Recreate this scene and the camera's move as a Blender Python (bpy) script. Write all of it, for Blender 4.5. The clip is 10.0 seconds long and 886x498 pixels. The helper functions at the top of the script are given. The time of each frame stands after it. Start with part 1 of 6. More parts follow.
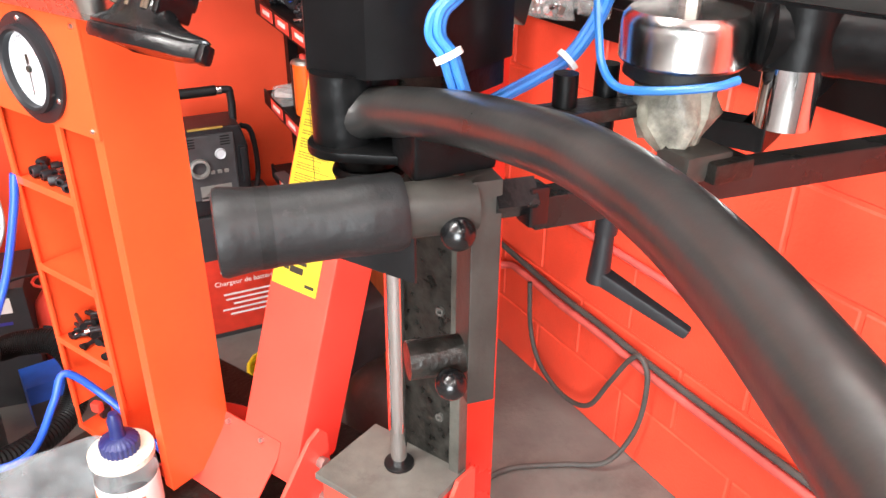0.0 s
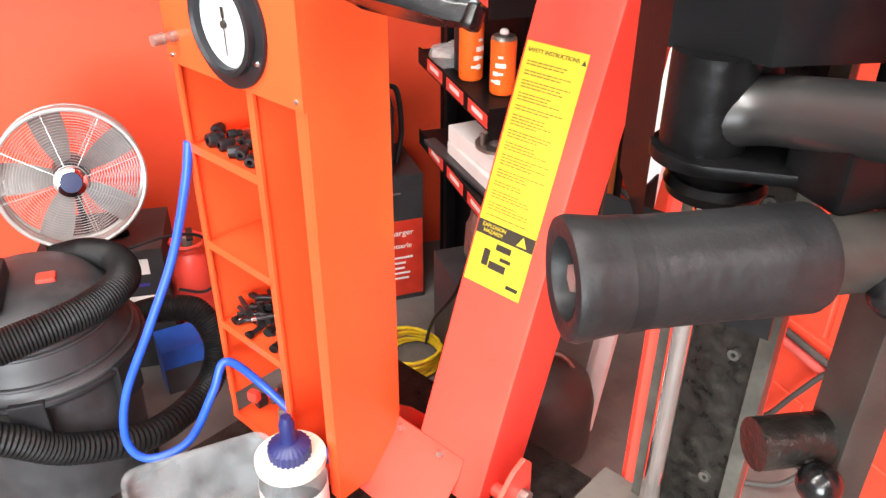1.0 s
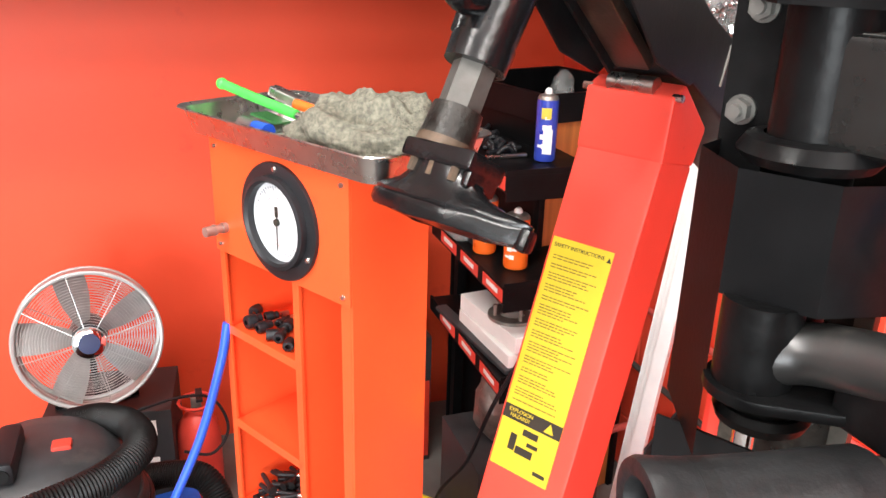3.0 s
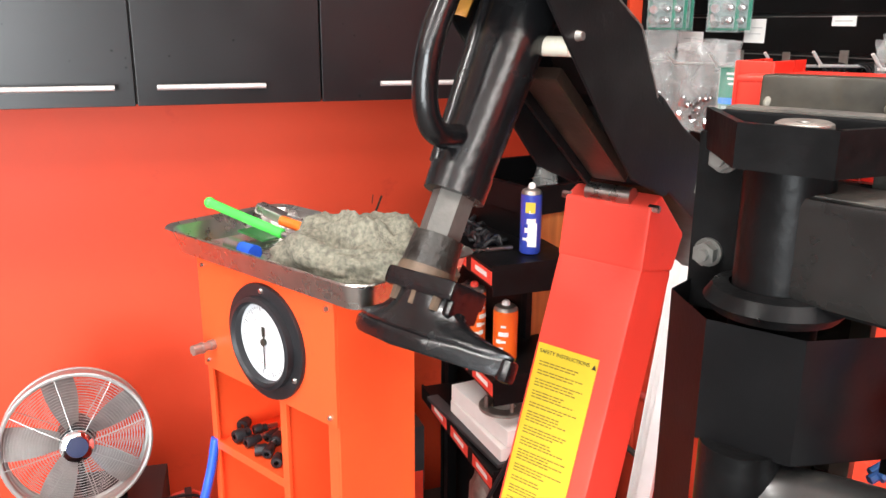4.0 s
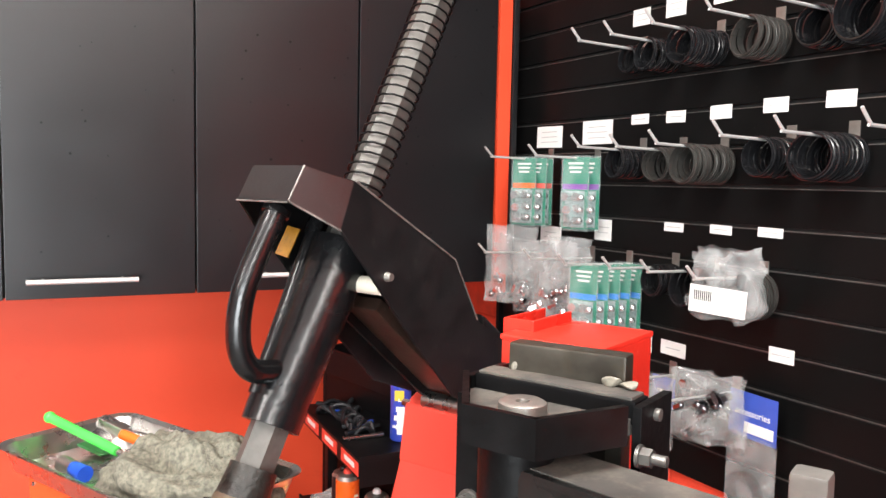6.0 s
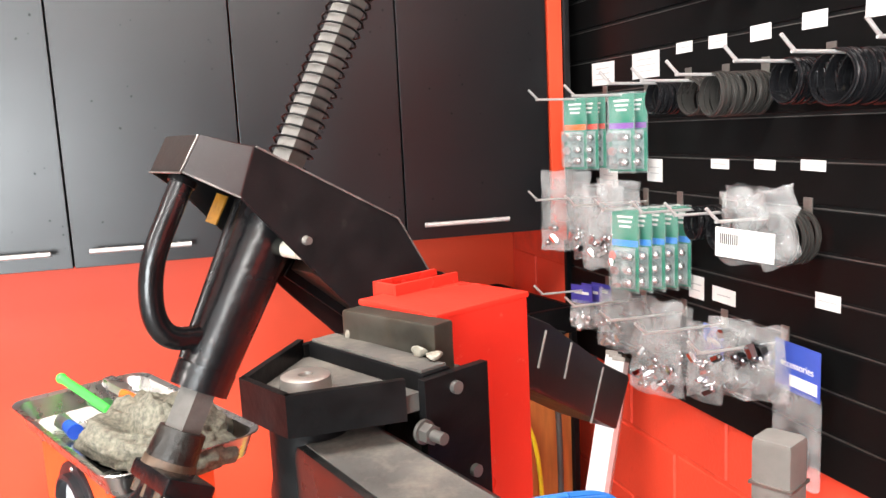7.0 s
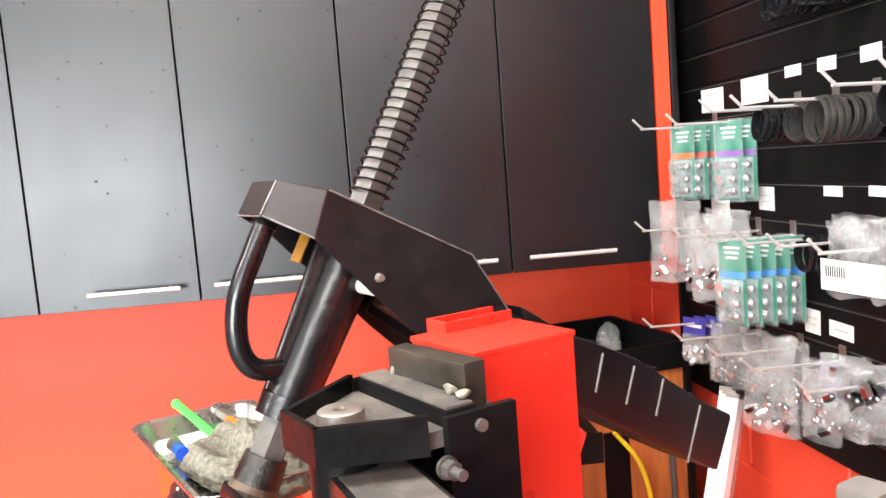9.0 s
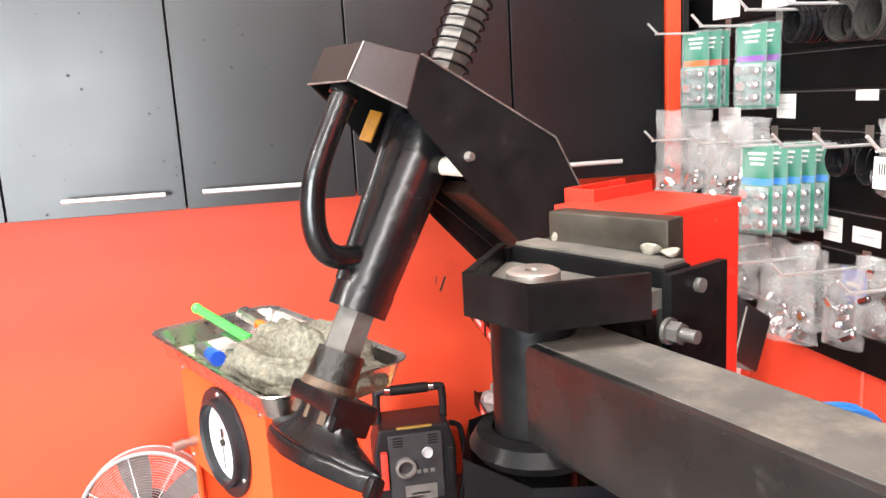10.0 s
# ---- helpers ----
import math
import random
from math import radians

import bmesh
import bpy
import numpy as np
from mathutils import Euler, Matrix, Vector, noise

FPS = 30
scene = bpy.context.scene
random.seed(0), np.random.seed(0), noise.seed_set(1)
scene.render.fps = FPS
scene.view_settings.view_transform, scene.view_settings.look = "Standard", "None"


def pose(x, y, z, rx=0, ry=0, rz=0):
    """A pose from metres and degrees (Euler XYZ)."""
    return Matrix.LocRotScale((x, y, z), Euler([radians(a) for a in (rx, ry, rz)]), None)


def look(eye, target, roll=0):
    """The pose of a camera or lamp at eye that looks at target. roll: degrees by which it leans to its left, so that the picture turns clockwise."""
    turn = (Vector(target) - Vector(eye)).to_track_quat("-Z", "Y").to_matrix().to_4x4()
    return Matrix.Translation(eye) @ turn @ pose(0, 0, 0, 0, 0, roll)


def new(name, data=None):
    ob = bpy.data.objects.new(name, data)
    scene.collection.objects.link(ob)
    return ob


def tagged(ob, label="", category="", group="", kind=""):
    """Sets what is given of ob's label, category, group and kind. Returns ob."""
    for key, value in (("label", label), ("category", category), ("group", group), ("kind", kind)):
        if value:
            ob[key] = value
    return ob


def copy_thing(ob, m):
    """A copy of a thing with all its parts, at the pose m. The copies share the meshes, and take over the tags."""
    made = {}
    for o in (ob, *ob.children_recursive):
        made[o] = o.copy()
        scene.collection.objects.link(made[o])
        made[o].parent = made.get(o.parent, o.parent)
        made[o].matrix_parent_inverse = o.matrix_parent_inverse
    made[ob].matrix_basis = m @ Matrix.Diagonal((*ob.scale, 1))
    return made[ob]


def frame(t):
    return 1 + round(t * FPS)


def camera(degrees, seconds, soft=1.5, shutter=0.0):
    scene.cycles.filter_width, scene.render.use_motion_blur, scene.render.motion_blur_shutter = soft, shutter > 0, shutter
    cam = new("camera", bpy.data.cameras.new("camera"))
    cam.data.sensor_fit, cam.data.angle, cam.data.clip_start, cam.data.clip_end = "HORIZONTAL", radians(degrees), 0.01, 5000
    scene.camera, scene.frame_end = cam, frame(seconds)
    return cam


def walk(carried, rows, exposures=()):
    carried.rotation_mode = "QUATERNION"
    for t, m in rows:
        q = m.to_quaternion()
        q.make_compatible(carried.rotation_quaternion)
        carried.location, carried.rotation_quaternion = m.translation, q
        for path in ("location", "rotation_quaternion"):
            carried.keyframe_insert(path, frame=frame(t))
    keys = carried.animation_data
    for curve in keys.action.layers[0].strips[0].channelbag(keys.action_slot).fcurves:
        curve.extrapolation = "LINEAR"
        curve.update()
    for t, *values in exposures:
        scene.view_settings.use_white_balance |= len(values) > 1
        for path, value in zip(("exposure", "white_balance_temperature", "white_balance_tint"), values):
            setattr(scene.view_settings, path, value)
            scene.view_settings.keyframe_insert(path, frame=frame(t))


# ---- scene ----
cam = camera(58.1, 10.0)
PATH = [
    (0, (-0.037, 0.292, 1.61), (0.731, 1.887, 0.68), 0.4),
    (0.2, (-0.075, 0.374, 1.62), (0.759, 1.944, 0.705), 1.6),
    (0.5, (-0.115, 0.467, 1.583), (0.725, 1.988, 0.591), 0.8),
    (1, (-0.147, 0.564, 1.567), (0.409, 2.189, 0.542), 0.3),
    (1.5, (-0.188, 0.575, 1.622), (0.354, 2.294, 0.755), 1.4),
    (2, (-0.194, 0.569, 1.63), (0.406, 2.301, 0.83), 2.0),
    (3.5, (-0.218, 0.569, 1.67), (0.416, 2.359, 1.041), 1.2),
    (4, (-0.202, 0.569, 1.712), (0.457, 2.379, 1.173), 0.4),
    (4.5, (-0.182, 0.552, 1.752), (0.562, 2.37, 1.376), -0.1),
    (5, (-0.169, 0.513, 1.782), (0.678, 2.312, 1.565), -0.1),
    (5.5, (-0.166, 0.489, 1.808), (0.735, 2.269, 1.67), 0.3),
    (7, (0.193, 0.402, 1.833), (0.663, 2.323, 1.532), -2.8),
    (7.5, (0.327, 0.351, 1.815), (0.54, 2.321, 1.538), -8.9),
    (8, (0.375, 0.335, 1.829), (0.525, 2.322, 1.664), -7.4),
    (8.5, (0.36, 0.334, 1.834), (0.497, 2.321, 1.655), -6.9),
    (9, (0.278, 0.365, 1.841), (0.413, 2.349, 1.633), -4.5),
    (9.5, (0.259, 0.364, 1.825), (0.482, 2.337, 1.58), -4.0),
    (10, (0.075, 0.468, 1.776), (0.388, 2.407, 1.396), -3.3),
]
walk(cam, [(t, look(eye, target, roll)) for t, eye, target, roll in PATH],
     [(0, 0.0), (0.5, 0.0), (1.5, -0.12), (4, -0.42), (5.5, -0.4), (7, -0.12), (8, -0.06), (10, 0.09)])

# ---- world and light ----
world = bpy.data.worlds.new("world")
scene.world = world
world.use_nodes = True
wnt = world.node_tree
sky = wnt.nodes.new("ShaderNodeTexSky")
sky.sky_type = "NISHITA"
sky.sun_disc = False
sky.sun_elevation, sky.sun_rotation = radians(40), radians(200)
wnt.nodes["Background"].inputs["Strength"].default_value = 0.1
wnt.links.new(sky.outputs["Color"], wnt.nodes["Background"].inputs["Color"])


def area(name, m, sx, sy, watts, colour=(1, 1, 1)):
    data = bpy.data.lights.new(name, "AREA")
    data.shape, data.size, data.size_y, data.energy, data.color = "RECTANGLE", sx, sy, watts, colour
    ob = new(name, data)
    ob.matrix_basis = m
    return ob


# daylight through the open bay door, and assumed ceiling tubes
area("bay_door_light", look((-2.75, -3.45, 1.62), (-0.6, 2.5, 1.4)), 2.9, 2.5, 640, (0.91, 0.965, 1.0))
# unseen tubes at assumed places, added overhead to brighten the machine and corner
TUBES = [(-0.75, 0.9, 78), (-0.75, -1.5, 78), (0.35, -0.9, 62), (0.45, 1.2, 24), (-2.6, 0.6, 78)]
for tx, ty, watts in TUBES:
    area("tube_light", pose(tx, ty, 3.02), 1.2, 0.25, watts, (1.0, 0.97, 0.93))


# ---- materials ----
def mat(name, base, rough=0.5, metal=0.0, var=0.15, scale=20.0, bump=0.1, bscale=120.0, dirt=None, dirt_amount=0.0,
        dscale=6.0, spec=0.5, coat=0.0, rvar=0.1, obj_random=0.0, stretch=None):
    m = bpy.data.materials.new(name)
    m.use_nodes = True
    nt = m.node_tree
    b = nt.nodes["Principled BSDF"]
    b.inputs["Roughness"].default_value, b.inputs["Metallic"].default_value = rough, metal
    b.inputs["Specular IOR Level"].default_value, b.inputs["Coat Weight"].default_value = spec, coat
    tc = nt.nodes.new("ShaderNodeTexCoord")
    src = tc.outputs["Object"]
    if stretch:
        mp = nt.nodes.new("ShaderNodeMapping")
        mp.inputs["Scale"].default_value = stretch
        nt.links.new(src, mp.inputs["Vector"])
        src = mp.outputs["Vector"]
    n1 = nt.nodes.new("ShaderNodeTexNoise")
    n1.inputs["Scale"].default_value, n1.inputs["Detail"].default_value = scale, 5
    n2 = nt.nodes.new("ShaderNodeTexNoise")
    n2.inputs["Scale"].default_value, n2.inputs["Detail"].default_value = bscale, 4
    for n in (n1, n2):
        nt.links.new(src, n.inputs["Vector"])
    ramp = nt.nodes.new("ShaderNodeValToRGB")
    ramp.color_ramp.elements[0].position, ramp.color_ramp.elements[1].position = 0.3, 0.7
    ramp.color_ramp.elements[0].color = (*[c * (1 - var) for c in base], 1)
    ramp.color_ramp.elements[1].color = (*[min(1, c * (1 + var)) for c in base], 1)
    nt.links.new(n1.outputs["Fac"], ramp.inputs["Fac"])
    col = ramp.outputs["Color"]
    if dirt:
        n3 = nt.nodes.new("ShaderNodeTexNoise")
        n3.inputs["Scale"].default_value, n3.inputs["Detail"].default_value = dscale, 8
        n3.inputs["Roughness"].default_value = 0.7
        nt.links.new(src, n3.inputs["Vector"])
        r3 = nt.nodes.new("ShaderNodeValToRGB")
        r3.color_ramp.elements[0].position, r3.color_ramp.elements[1].position = 0.66 - 0.3 * dirt_amount, 0.74
        nt.links.new(n3.outputs["Fac"], r3.inputs["Fac"])
        mx = nt.nodes.new("ShaderNodeMix")
        mx.data_type = "RGBA"
        mx.inputs["B"].default_value = (*dirt, 1)
        ml = nt.nodes.new("ShaderNodeMath")
        ml.operation, ml.inputs[1].default_value = "MULTIPLY", min(1.0, dirt_amount + 0.35)
        nt.links.new(r3.outputs["Color"], ml.inputs[0])
        nt.links.new(ml.outputs[0], mx.inputs["Factor"])
        nt.links.new(col, mx.inputs["A"])
        col = mx.outputs["Result"]
    if obj_random:
        oi = nt.nodes.new("ShaderNodeObjectInfo")
        hs = nt.nodes.new("ShaderNodeHueSaturation")
        mr = nt.nodes.new("ShaderNodeMapRange")
        mr.inputs["To Min"].default_value, mr.inputs["To Max"].default_value = 1 - obj_random, 1 + obj_random
        nt.links.new(oi.outputs["Random"], mr.inputs["Value"])
        nt.links.new(mr.outputs["Result"], hs.inputs["Value"])
        nt.links.new(col, hs.inputs["Color"])
        col = hs.outputs["Color"]
    nt.links.new(col, b.inputs["Base Color"])
    if rvar:
        rr = nt.nodes.new("ShaderNodeMapRange")
        rr.inputs["To Min"].default_value, rr.inputs["To Max"].default_value = max(0.02, rough - rvar), min(1, rough + rvar)
        nt.links.new(n1.outputs["Fac"], rr.inputs["Value"])
        nt.links.new(rr.outputs["Result"], b.inputs["Roughness"])
    if bump:
        bp = nt.nodes.new("ShaderNodeBump")
        bp.inputs["Strength"].default_value, bp.inputs["Distance"].default_value = bump, 0.002
        nt.links.new(n2.outputs["Fac"], bp.inputs["Height"])
        nt.links.new(bp.outputs["Normal"], b.inputs["Normal"])
    return m


def clear(name, tint, opacity, rough=0.15):
    """Clear plastic film: mostly see-through, with gloss and a light haze."""
    m = bpy.data.materials.new(name)
    m.use_nodes = True
    nt = m.node_tree
    b = nt.nodes["Principled BSDF"]
    b.inputs["Base Color"].default_value = (*tint, 1)
    b.inputs["Roughness"].default_value = rough
    n = nt.nodes.new("ShaderNodeTexNoise")
    n.inputs["Scale"].default_value, n.inputs["Detail"].default_value = 17, 4
    tc = nt.nodes.new("ShaderNodeTexCoord")
    nt.links.new(tc.outputs["Object"], n.inputs["Vector"])
    mr = nt.nodes.new("ShaderNodeMapRange")
    mr.inputs["From Min"].default_value, mr.inputs["From Max"].default_value = 0.3, 0.7
    mr.inputs["To Min"].default_value, mr.inputs["To Max"].default_value = max(0, opacity - 0.15), min(1, opacity + 0.2)
    nt.links.new(n.outputs["Fac"], mr.inputs["Value"])
    nt.links.new(mr.outputs["Result"], b.inputs["Alpha"])
    bp = nt.nodes.new("ShaderNodeBump")
    bp.inputs["Strength"].default_value, bp.inputs["Distance"].default_value = 0.5, 0.004
    nt.links.new(n.outputs["Fac"], bp.inputs["Height"])
    nt.links.new(bp.outputs["Normal"], b.inputs["Normal"])
    return m


RED_WALL = mat("red_wall_paint", (0.76, 0.073, 0.027), 0.50, var=0.05, scale=3, bump=0.12, bscale=260, dirt=(0.5, 0.03, 0.02), dirt_amount=0.12, dscale=4, spec=0.33)
RED_BLOCK = mat("red_block_paint", (0.82, 0.072, 0.034), 0.45, var=0.08, scale=9, bump=0.5, bscale=110, dirt=(0.5, 0.04, 0.03), dirt_amount=0.12, dscale=16, obj_random=0.03)
RED_MORTAR = mat("red_mortar_paint", (0.78, 0.072, 0.034), 0.5, bump=0.4)
ORANGE = mat("orange_red_enamel", (0.82, 0.085, 0.022), 0.36, var=0.08, scale=5, bump=0.06, bscale=200, dirt=(0.42, 0.042, 0.02), dirt_amount=0.08, dscale=24, spec=0.5)
CRIMSON = mat("red_machine_enamel", (0.76, 0.066, 0.043), 0.38, var=0.07, scale=6, bump=0.08, bscale=200, dirt=(0.30, 0.03, 0.022), dirt_amount=0.06, dscale=26)
POST_RED = mat("deep_red_enamel", (0.62, 0.032, 0.018), 0.30, var=0.08, scale=6, bump=0.10, bscale=160, dirt=(0.74, 0.22, 0.16), dirt_amount=0.10, dscale=85)
BLACK_PAINT = mat("worn_black_paint", (0.0045, 0.0045, 0.0047), 0.34, var=0.4, scale=30, bump=0.45, bscale=55, dirt=(0.026, 0.022, 0.018), dirt_amount=0.06, dscale=42, rvar=0.16, spec=0.11)
BLACK_GLOSS = mat("glossy_black_enamel", (0.005, 0.005, 0.0055), 0.24, var=0.3, scale=30, bump=0.5, bscale=48, dirt=(0.03, 0.026, 0.022), dirt_amount=0.04, dscale=45, rvar=0.12, spec=0.5)
BLACK_MATT = mat("matt_black_steel", (0.005, 0.005, 0.0054), 0.40, var=0.25, scale=18, bump=0.1, bscale=200, dirt=(0.025, 0.022, 0.019), dirt_amount=0.04, dscale=36, spec=0.09)
COVER_BLACK = mat("satin_cover_black", (0.0065, 0.0065, 0.007), 0.36, var=0.3, scale=22, bump=0.12, bscale=160, dirt=(0.05, 0.044, 0.036), dirt_amount=0.16, dscale=30, spec=0.62, rvar=0.1)
TUBE_BLACK = mat("satin_black_tube", (0.010, 0.0097, 0.0093), 0.29, var=0.35, scale=16, bump=0.3, bscale=45, dirt=(0.045, 0.04, 0.034), dirt_amount=0.10, dscale=30, rvar=0.14, spec=0.45)
ARM_TUBE = mat("glossy_worn_tube_black", (0.014, 0.0135, 0.013), 0.30, var=0.35, scale=14, bump=0.35, bscale=38, dirt=(0.05, 0.045, 0.038), dirt_amount=0.12, dscale=30, rvar=0.10, spec=0.9)
DUSTY = mat("dusty_black_steel", (0.055, 0.051, 0.045), 0.75, var=0.4, scale=16, bump=0.2, bscale=160, dirt=(0.15, 0.132, 0.105), dirt_amount=0.6, dscale=18)
GREASY = mat("greasy_steel", (0.016, 0.0145, 0.0125), 0.36, metal=0.25, var=0.6, scale=40, bump=0.8, bscale=130, dirt=(0.07, 0.052, 0.034), dirt_amount=0.12, dscale=55, rvar=0.22, spec=0.4)
RUBBER = mat("black_rubber", (0.0075, 0.0075, 0.0077), 0.5, var=0.45, scale=22, bump=0.5, bscale=90, dirt=(0.035, 0.033, 0.031), dirt_amount=0.12, dscale=34, spec=0.24, rvar=0.12)
PLASTIC = mat("black_plastic", (0.014, 0.014, 0.016), 0.42, var=0.2, bump=0.1, spec=0.34, bscale=300)
CHARCOAL = mat("charcoal_plastic", (0.042, 0.043, 0.046), 0.46, var=0.25, bump=0.1, bscale=200, dirt=(0.10, 0.09, 0.08), dirt_amount=0.2, dscale=9)
GUARD = mat("satin_sheet_black", (0.010, 0.010, 0.0108), 0.30, var=0.2, scale=20, bump=0.06, bscale=220, dirt=(0.03, 0.027, 0.023), dirt_amount=0.05, dscale=40, spec=0.22, rvar=0.05)
DOOR_BLACK = mat("dark_cabinet_board", (0.0055, 0.0055, 0.0065), 0.33, var=0.12, scale=4, bump=0.04, bscale=400, rvar=0.0)


def add_specks(m, low, high):
    """Dull oil spots that break the sheen of a board."""
    nt = m.node_tree
    b = nt.nodes["Principled BSDF"]
    tc = nt.nodes.new("ShaderNodeTexCoord")
    vo = nt.nodes.new("ShaderNodeTexVoronoi")
    vo.inputs["Scale"].default_value = 34
    ns = nt.nodes.new("ShaderNodeTexNoise")
    ns.inputs["Scale"].default_value, ns.inputs["Detail"].default_value = 5, 3
    va = nt.nodes.new("ShaderNodeVectorMath")
    va.operation = "ADD"
    sc = nt.nodes.new("ShaderNodeVectorMath")
    sc.operation = "SCALE"
    sc.inputs["Scale"].default_value = 0.05
    nt.links.new(tc.outputs["Object"], ns.inputs["Vector"])
    nt.links.new(ns.outputs["Color"], sc.inputs[0])
    nt.links.new(tc.outputs["Object"], va.inputs[0])
    nt.links.new(sc.outputs["Vector"], va.inputs[1])
    nt.links.new(va.outputs["Vector"], vo.inputs["Vector"])
    # spot size varies from cell to cell, most cells have none
    sep = nt.nodes.new("ShaderNodeSeparateColor")
    nt.links.new(vo.outputs["Color"], sep.inputs["Color"])
    size = nt.nodes.new("ShaderNodeMapRange")
    size.inputs["From Min"].default_value, size.inputs["From Max"].default_value = 0.3, 1.0
    size.inputs["To Min"].default_value, size.inputs["To Max"].default_value = 0.0, 0.15
    nt.links.new(sep.outputs["Red"], size.inputs["Value"])
    lt = nt.nodes.new("ShaderNodeMath")
    lt.operation = "SUBTRACT"
    nt.links.new(size.outputs["Result"], lt.inputs[0])
    nt.links.new(vo.outputs["Distance"], lt.inputs[1])
    soft = nt.nodes.new("ShaderNodeMapRange")
    soft.inputs["From Min"].default_value, soft.inputs["From Max"].default_value = 0.0, 0.05
    nt.links.new(lt.outputs[0], soft.inputs["Value"])
    cloud = nt.nodes.new("ShaderNodeMapRange")
    cloud.inputs["From Min"].default_value, cloud.inputs["From Max"].default_value = 0.35, 0.7
    cloud.inputs["To Min"].default_value, cloud.inputs["To Max"].default_value = low, low + 0.05
    nt.links.new(ns.outputs["Fac"], cloud.inputs["Value"])
    mixr = nt.nodes.new("ShaderNodeMix")
    mixr.inputs["B"].default_value = high
    nt.links.new(soft.outputs["Result"], mixr.inputs["Factor"])
    nt.links.new(cloud.outputs["Result"], mixr.inputs["A"])
    nt.links.new(mixr.outputs["Result"], b.inputs["Roughness"])
    sheen = nt.nodes.new("ShaderNodeMapRange")
    sheen.inputs["To Min"].default_value, sheen.inputs["To Max"].default_value = 0.44, 0.16
    nt.links.new(soft.outputs["Result"], sheen.inputs["Value"])
    nt.links.new(sheen.outputs["Result"], b.inputs["Specular IOR Level"])


add_specks(DOOR_BLACK, 0.29, 0.5)
SLAT_BLACK = mat("black_slat_board", (0.0050, 0.0048, 0.0048), 0.36, var=0.2, scale=6, bump=0.08, bscale=300, dirt=(0.05, 0.045, 0.04), dirt_amount=0.04, dscale=40, spec=0.10)
GROOVE = mat("groove_shadow_black", (0.006, 0.006, 0.006), 0.6)
STEEL = mat("brushed_steel", (0.62, 0.61, 0.59), 0.28, metal=1.0, var=0.08, scale=30, bump=0.05, bscale=400, rvar=0.1)
HANDLE = mat("satin_nickel", (0.70, 0.69, 0.67), 0.42, metal=0.55, var=0.06, scale=30, bump=0.03, bscale=400, rvar=0.05)
CHROME = mat("chrome", (0.75, 0.75, 0.76), 0.08, metal=1.0, var=0.05, bump=0.02, rvar=0.04)
BRIGHT_NUT = mat("bright_plated_nut", (0.74, 0.75, 0.75), 0.24, metal=0.75, var=0.1, bump=0.02, rvar=0.08)
DULL_STEEL = mat("dull_steel", (0.34, 0.32, 0.29), 0.42, metal=0.8, var=0.25, scale=30, bump=0.2, dirt=(0.2, 0.13, 0.08), dirt_amount=0.25, dscale=20)
BAR_STEEL = mat("dusty_bar_steel", (0.088, 0.083, 0.075), 0.45, metal=0.25, var=0.35, scale=24, bump=0.25, dirt=(0.045, 0.033, 0.023), dirt_amount=0.35, dscale=30, spec=0.35)
GREASE = mat("pale_mottled_grease", (0.24, 0.225, 0.18), 0.45, var=0.5, scale=40, bump=0.8, bscale=90, dirt=(0.035, 0.03, 0.024), dirt_amount=0.75, dscale=30)
DISC = mat("satin_disc_steel", (0.66, 0.65, 0.63), 0.22, metal=1.0, var=0.08, scale=40, bump=0.06, bscale=300, rvar=0.08)
WIRE = mat("zinc_wire", (0.46, 0.46, 0.45), 0.35, metal=0.45, var=0.06, bump=0)
FAINT_PRINT = mat("faint_grey_print", (0.50, 0.50, 0.49), 0.6, bump=0)
WHITE = mat("white_paper", (0.82, 0.81, 0.78), 0.7, var=0.03, bump=0.05)
WHITE_PLASTIC = mat("white_plastic", (0.8, 0.8, 0.78), 0.4, var=0.05, bump=0.03)
OFFWHITE = mat("grimy_white", (0.62, 0.58, 0.48), 0.6, var=0.15, dirt=(0.25, 0.18, 0.1), dirt_amount=0.4, dscale=40)
GREY_TAPE = mat("grey_tape", (0.20, 0.195, 0.18), 0.55, var=0.15, bump=0.2, dirt=(0.1, 0.095, 0.08), dirt_amount=0.3)
YELLOW = mat("yellow_label", (0.60, 0.475, 0.03), 0.45, var=0.05, bump=0.02)
YELLOW_CORD = mat("yellow_cord", (0.80, 0.62, 0.02), 0.45, bump=0.05)
INK = mat("black_ink", (0.02, 0.018, 0.012), 0.6, bump=0)
INK_SOFT = mat("faded_ink", (0.20, 0.155, 0.02), 0.6, bump=0)
BLUE_HOSE = mat("blue_air_hose", (0.018, 0.085, 0.55), 0.34, var=0.1, bump=0.05)
BLUE_LINE = mat("pale_blue_line", (0.03, 0.17, 0.52), 0.35, var=0.1, bump=0.03)
GREEN_GRIP = mat("green_grip", (0.06, 0.62, 0.07), 0.38, var=0.08, bump=0.04)
GREEN_CARD = mat("green_card", (0.008, 0.21, 0.125), 0.45, var=0.12, bump=0.02)
PURPLE_CARD = mat("violet_card", (0.06, 0.05, 0.32), 0.45, var=0.1, bump=0.02)
BLUE_CARD = mat("blue_card", (0.05, 0.10, 0.48), 0.45, var=0.08, bump=0.02)
CLOTH = mat("grubby_rag", (0.150, 0.142, 0.108), 0.95, var=0.45, scale=160, bump=1.0, bscale=420, dirt=(0.055, 0.048, 0.035), dirt_amount=0.35, dscale=16)
WOOD = mat("cherry_veneer", (0.42, 0.14, 0.035), 0.42, var=0.28, scale=7, bump=0.08, bscale=90, stretch=(6, 6, 0.7))
CARDBOARD = mat("cardboard", (0.42, 0.29, 0.16), 0.8, var=0.08, bump=0.1)
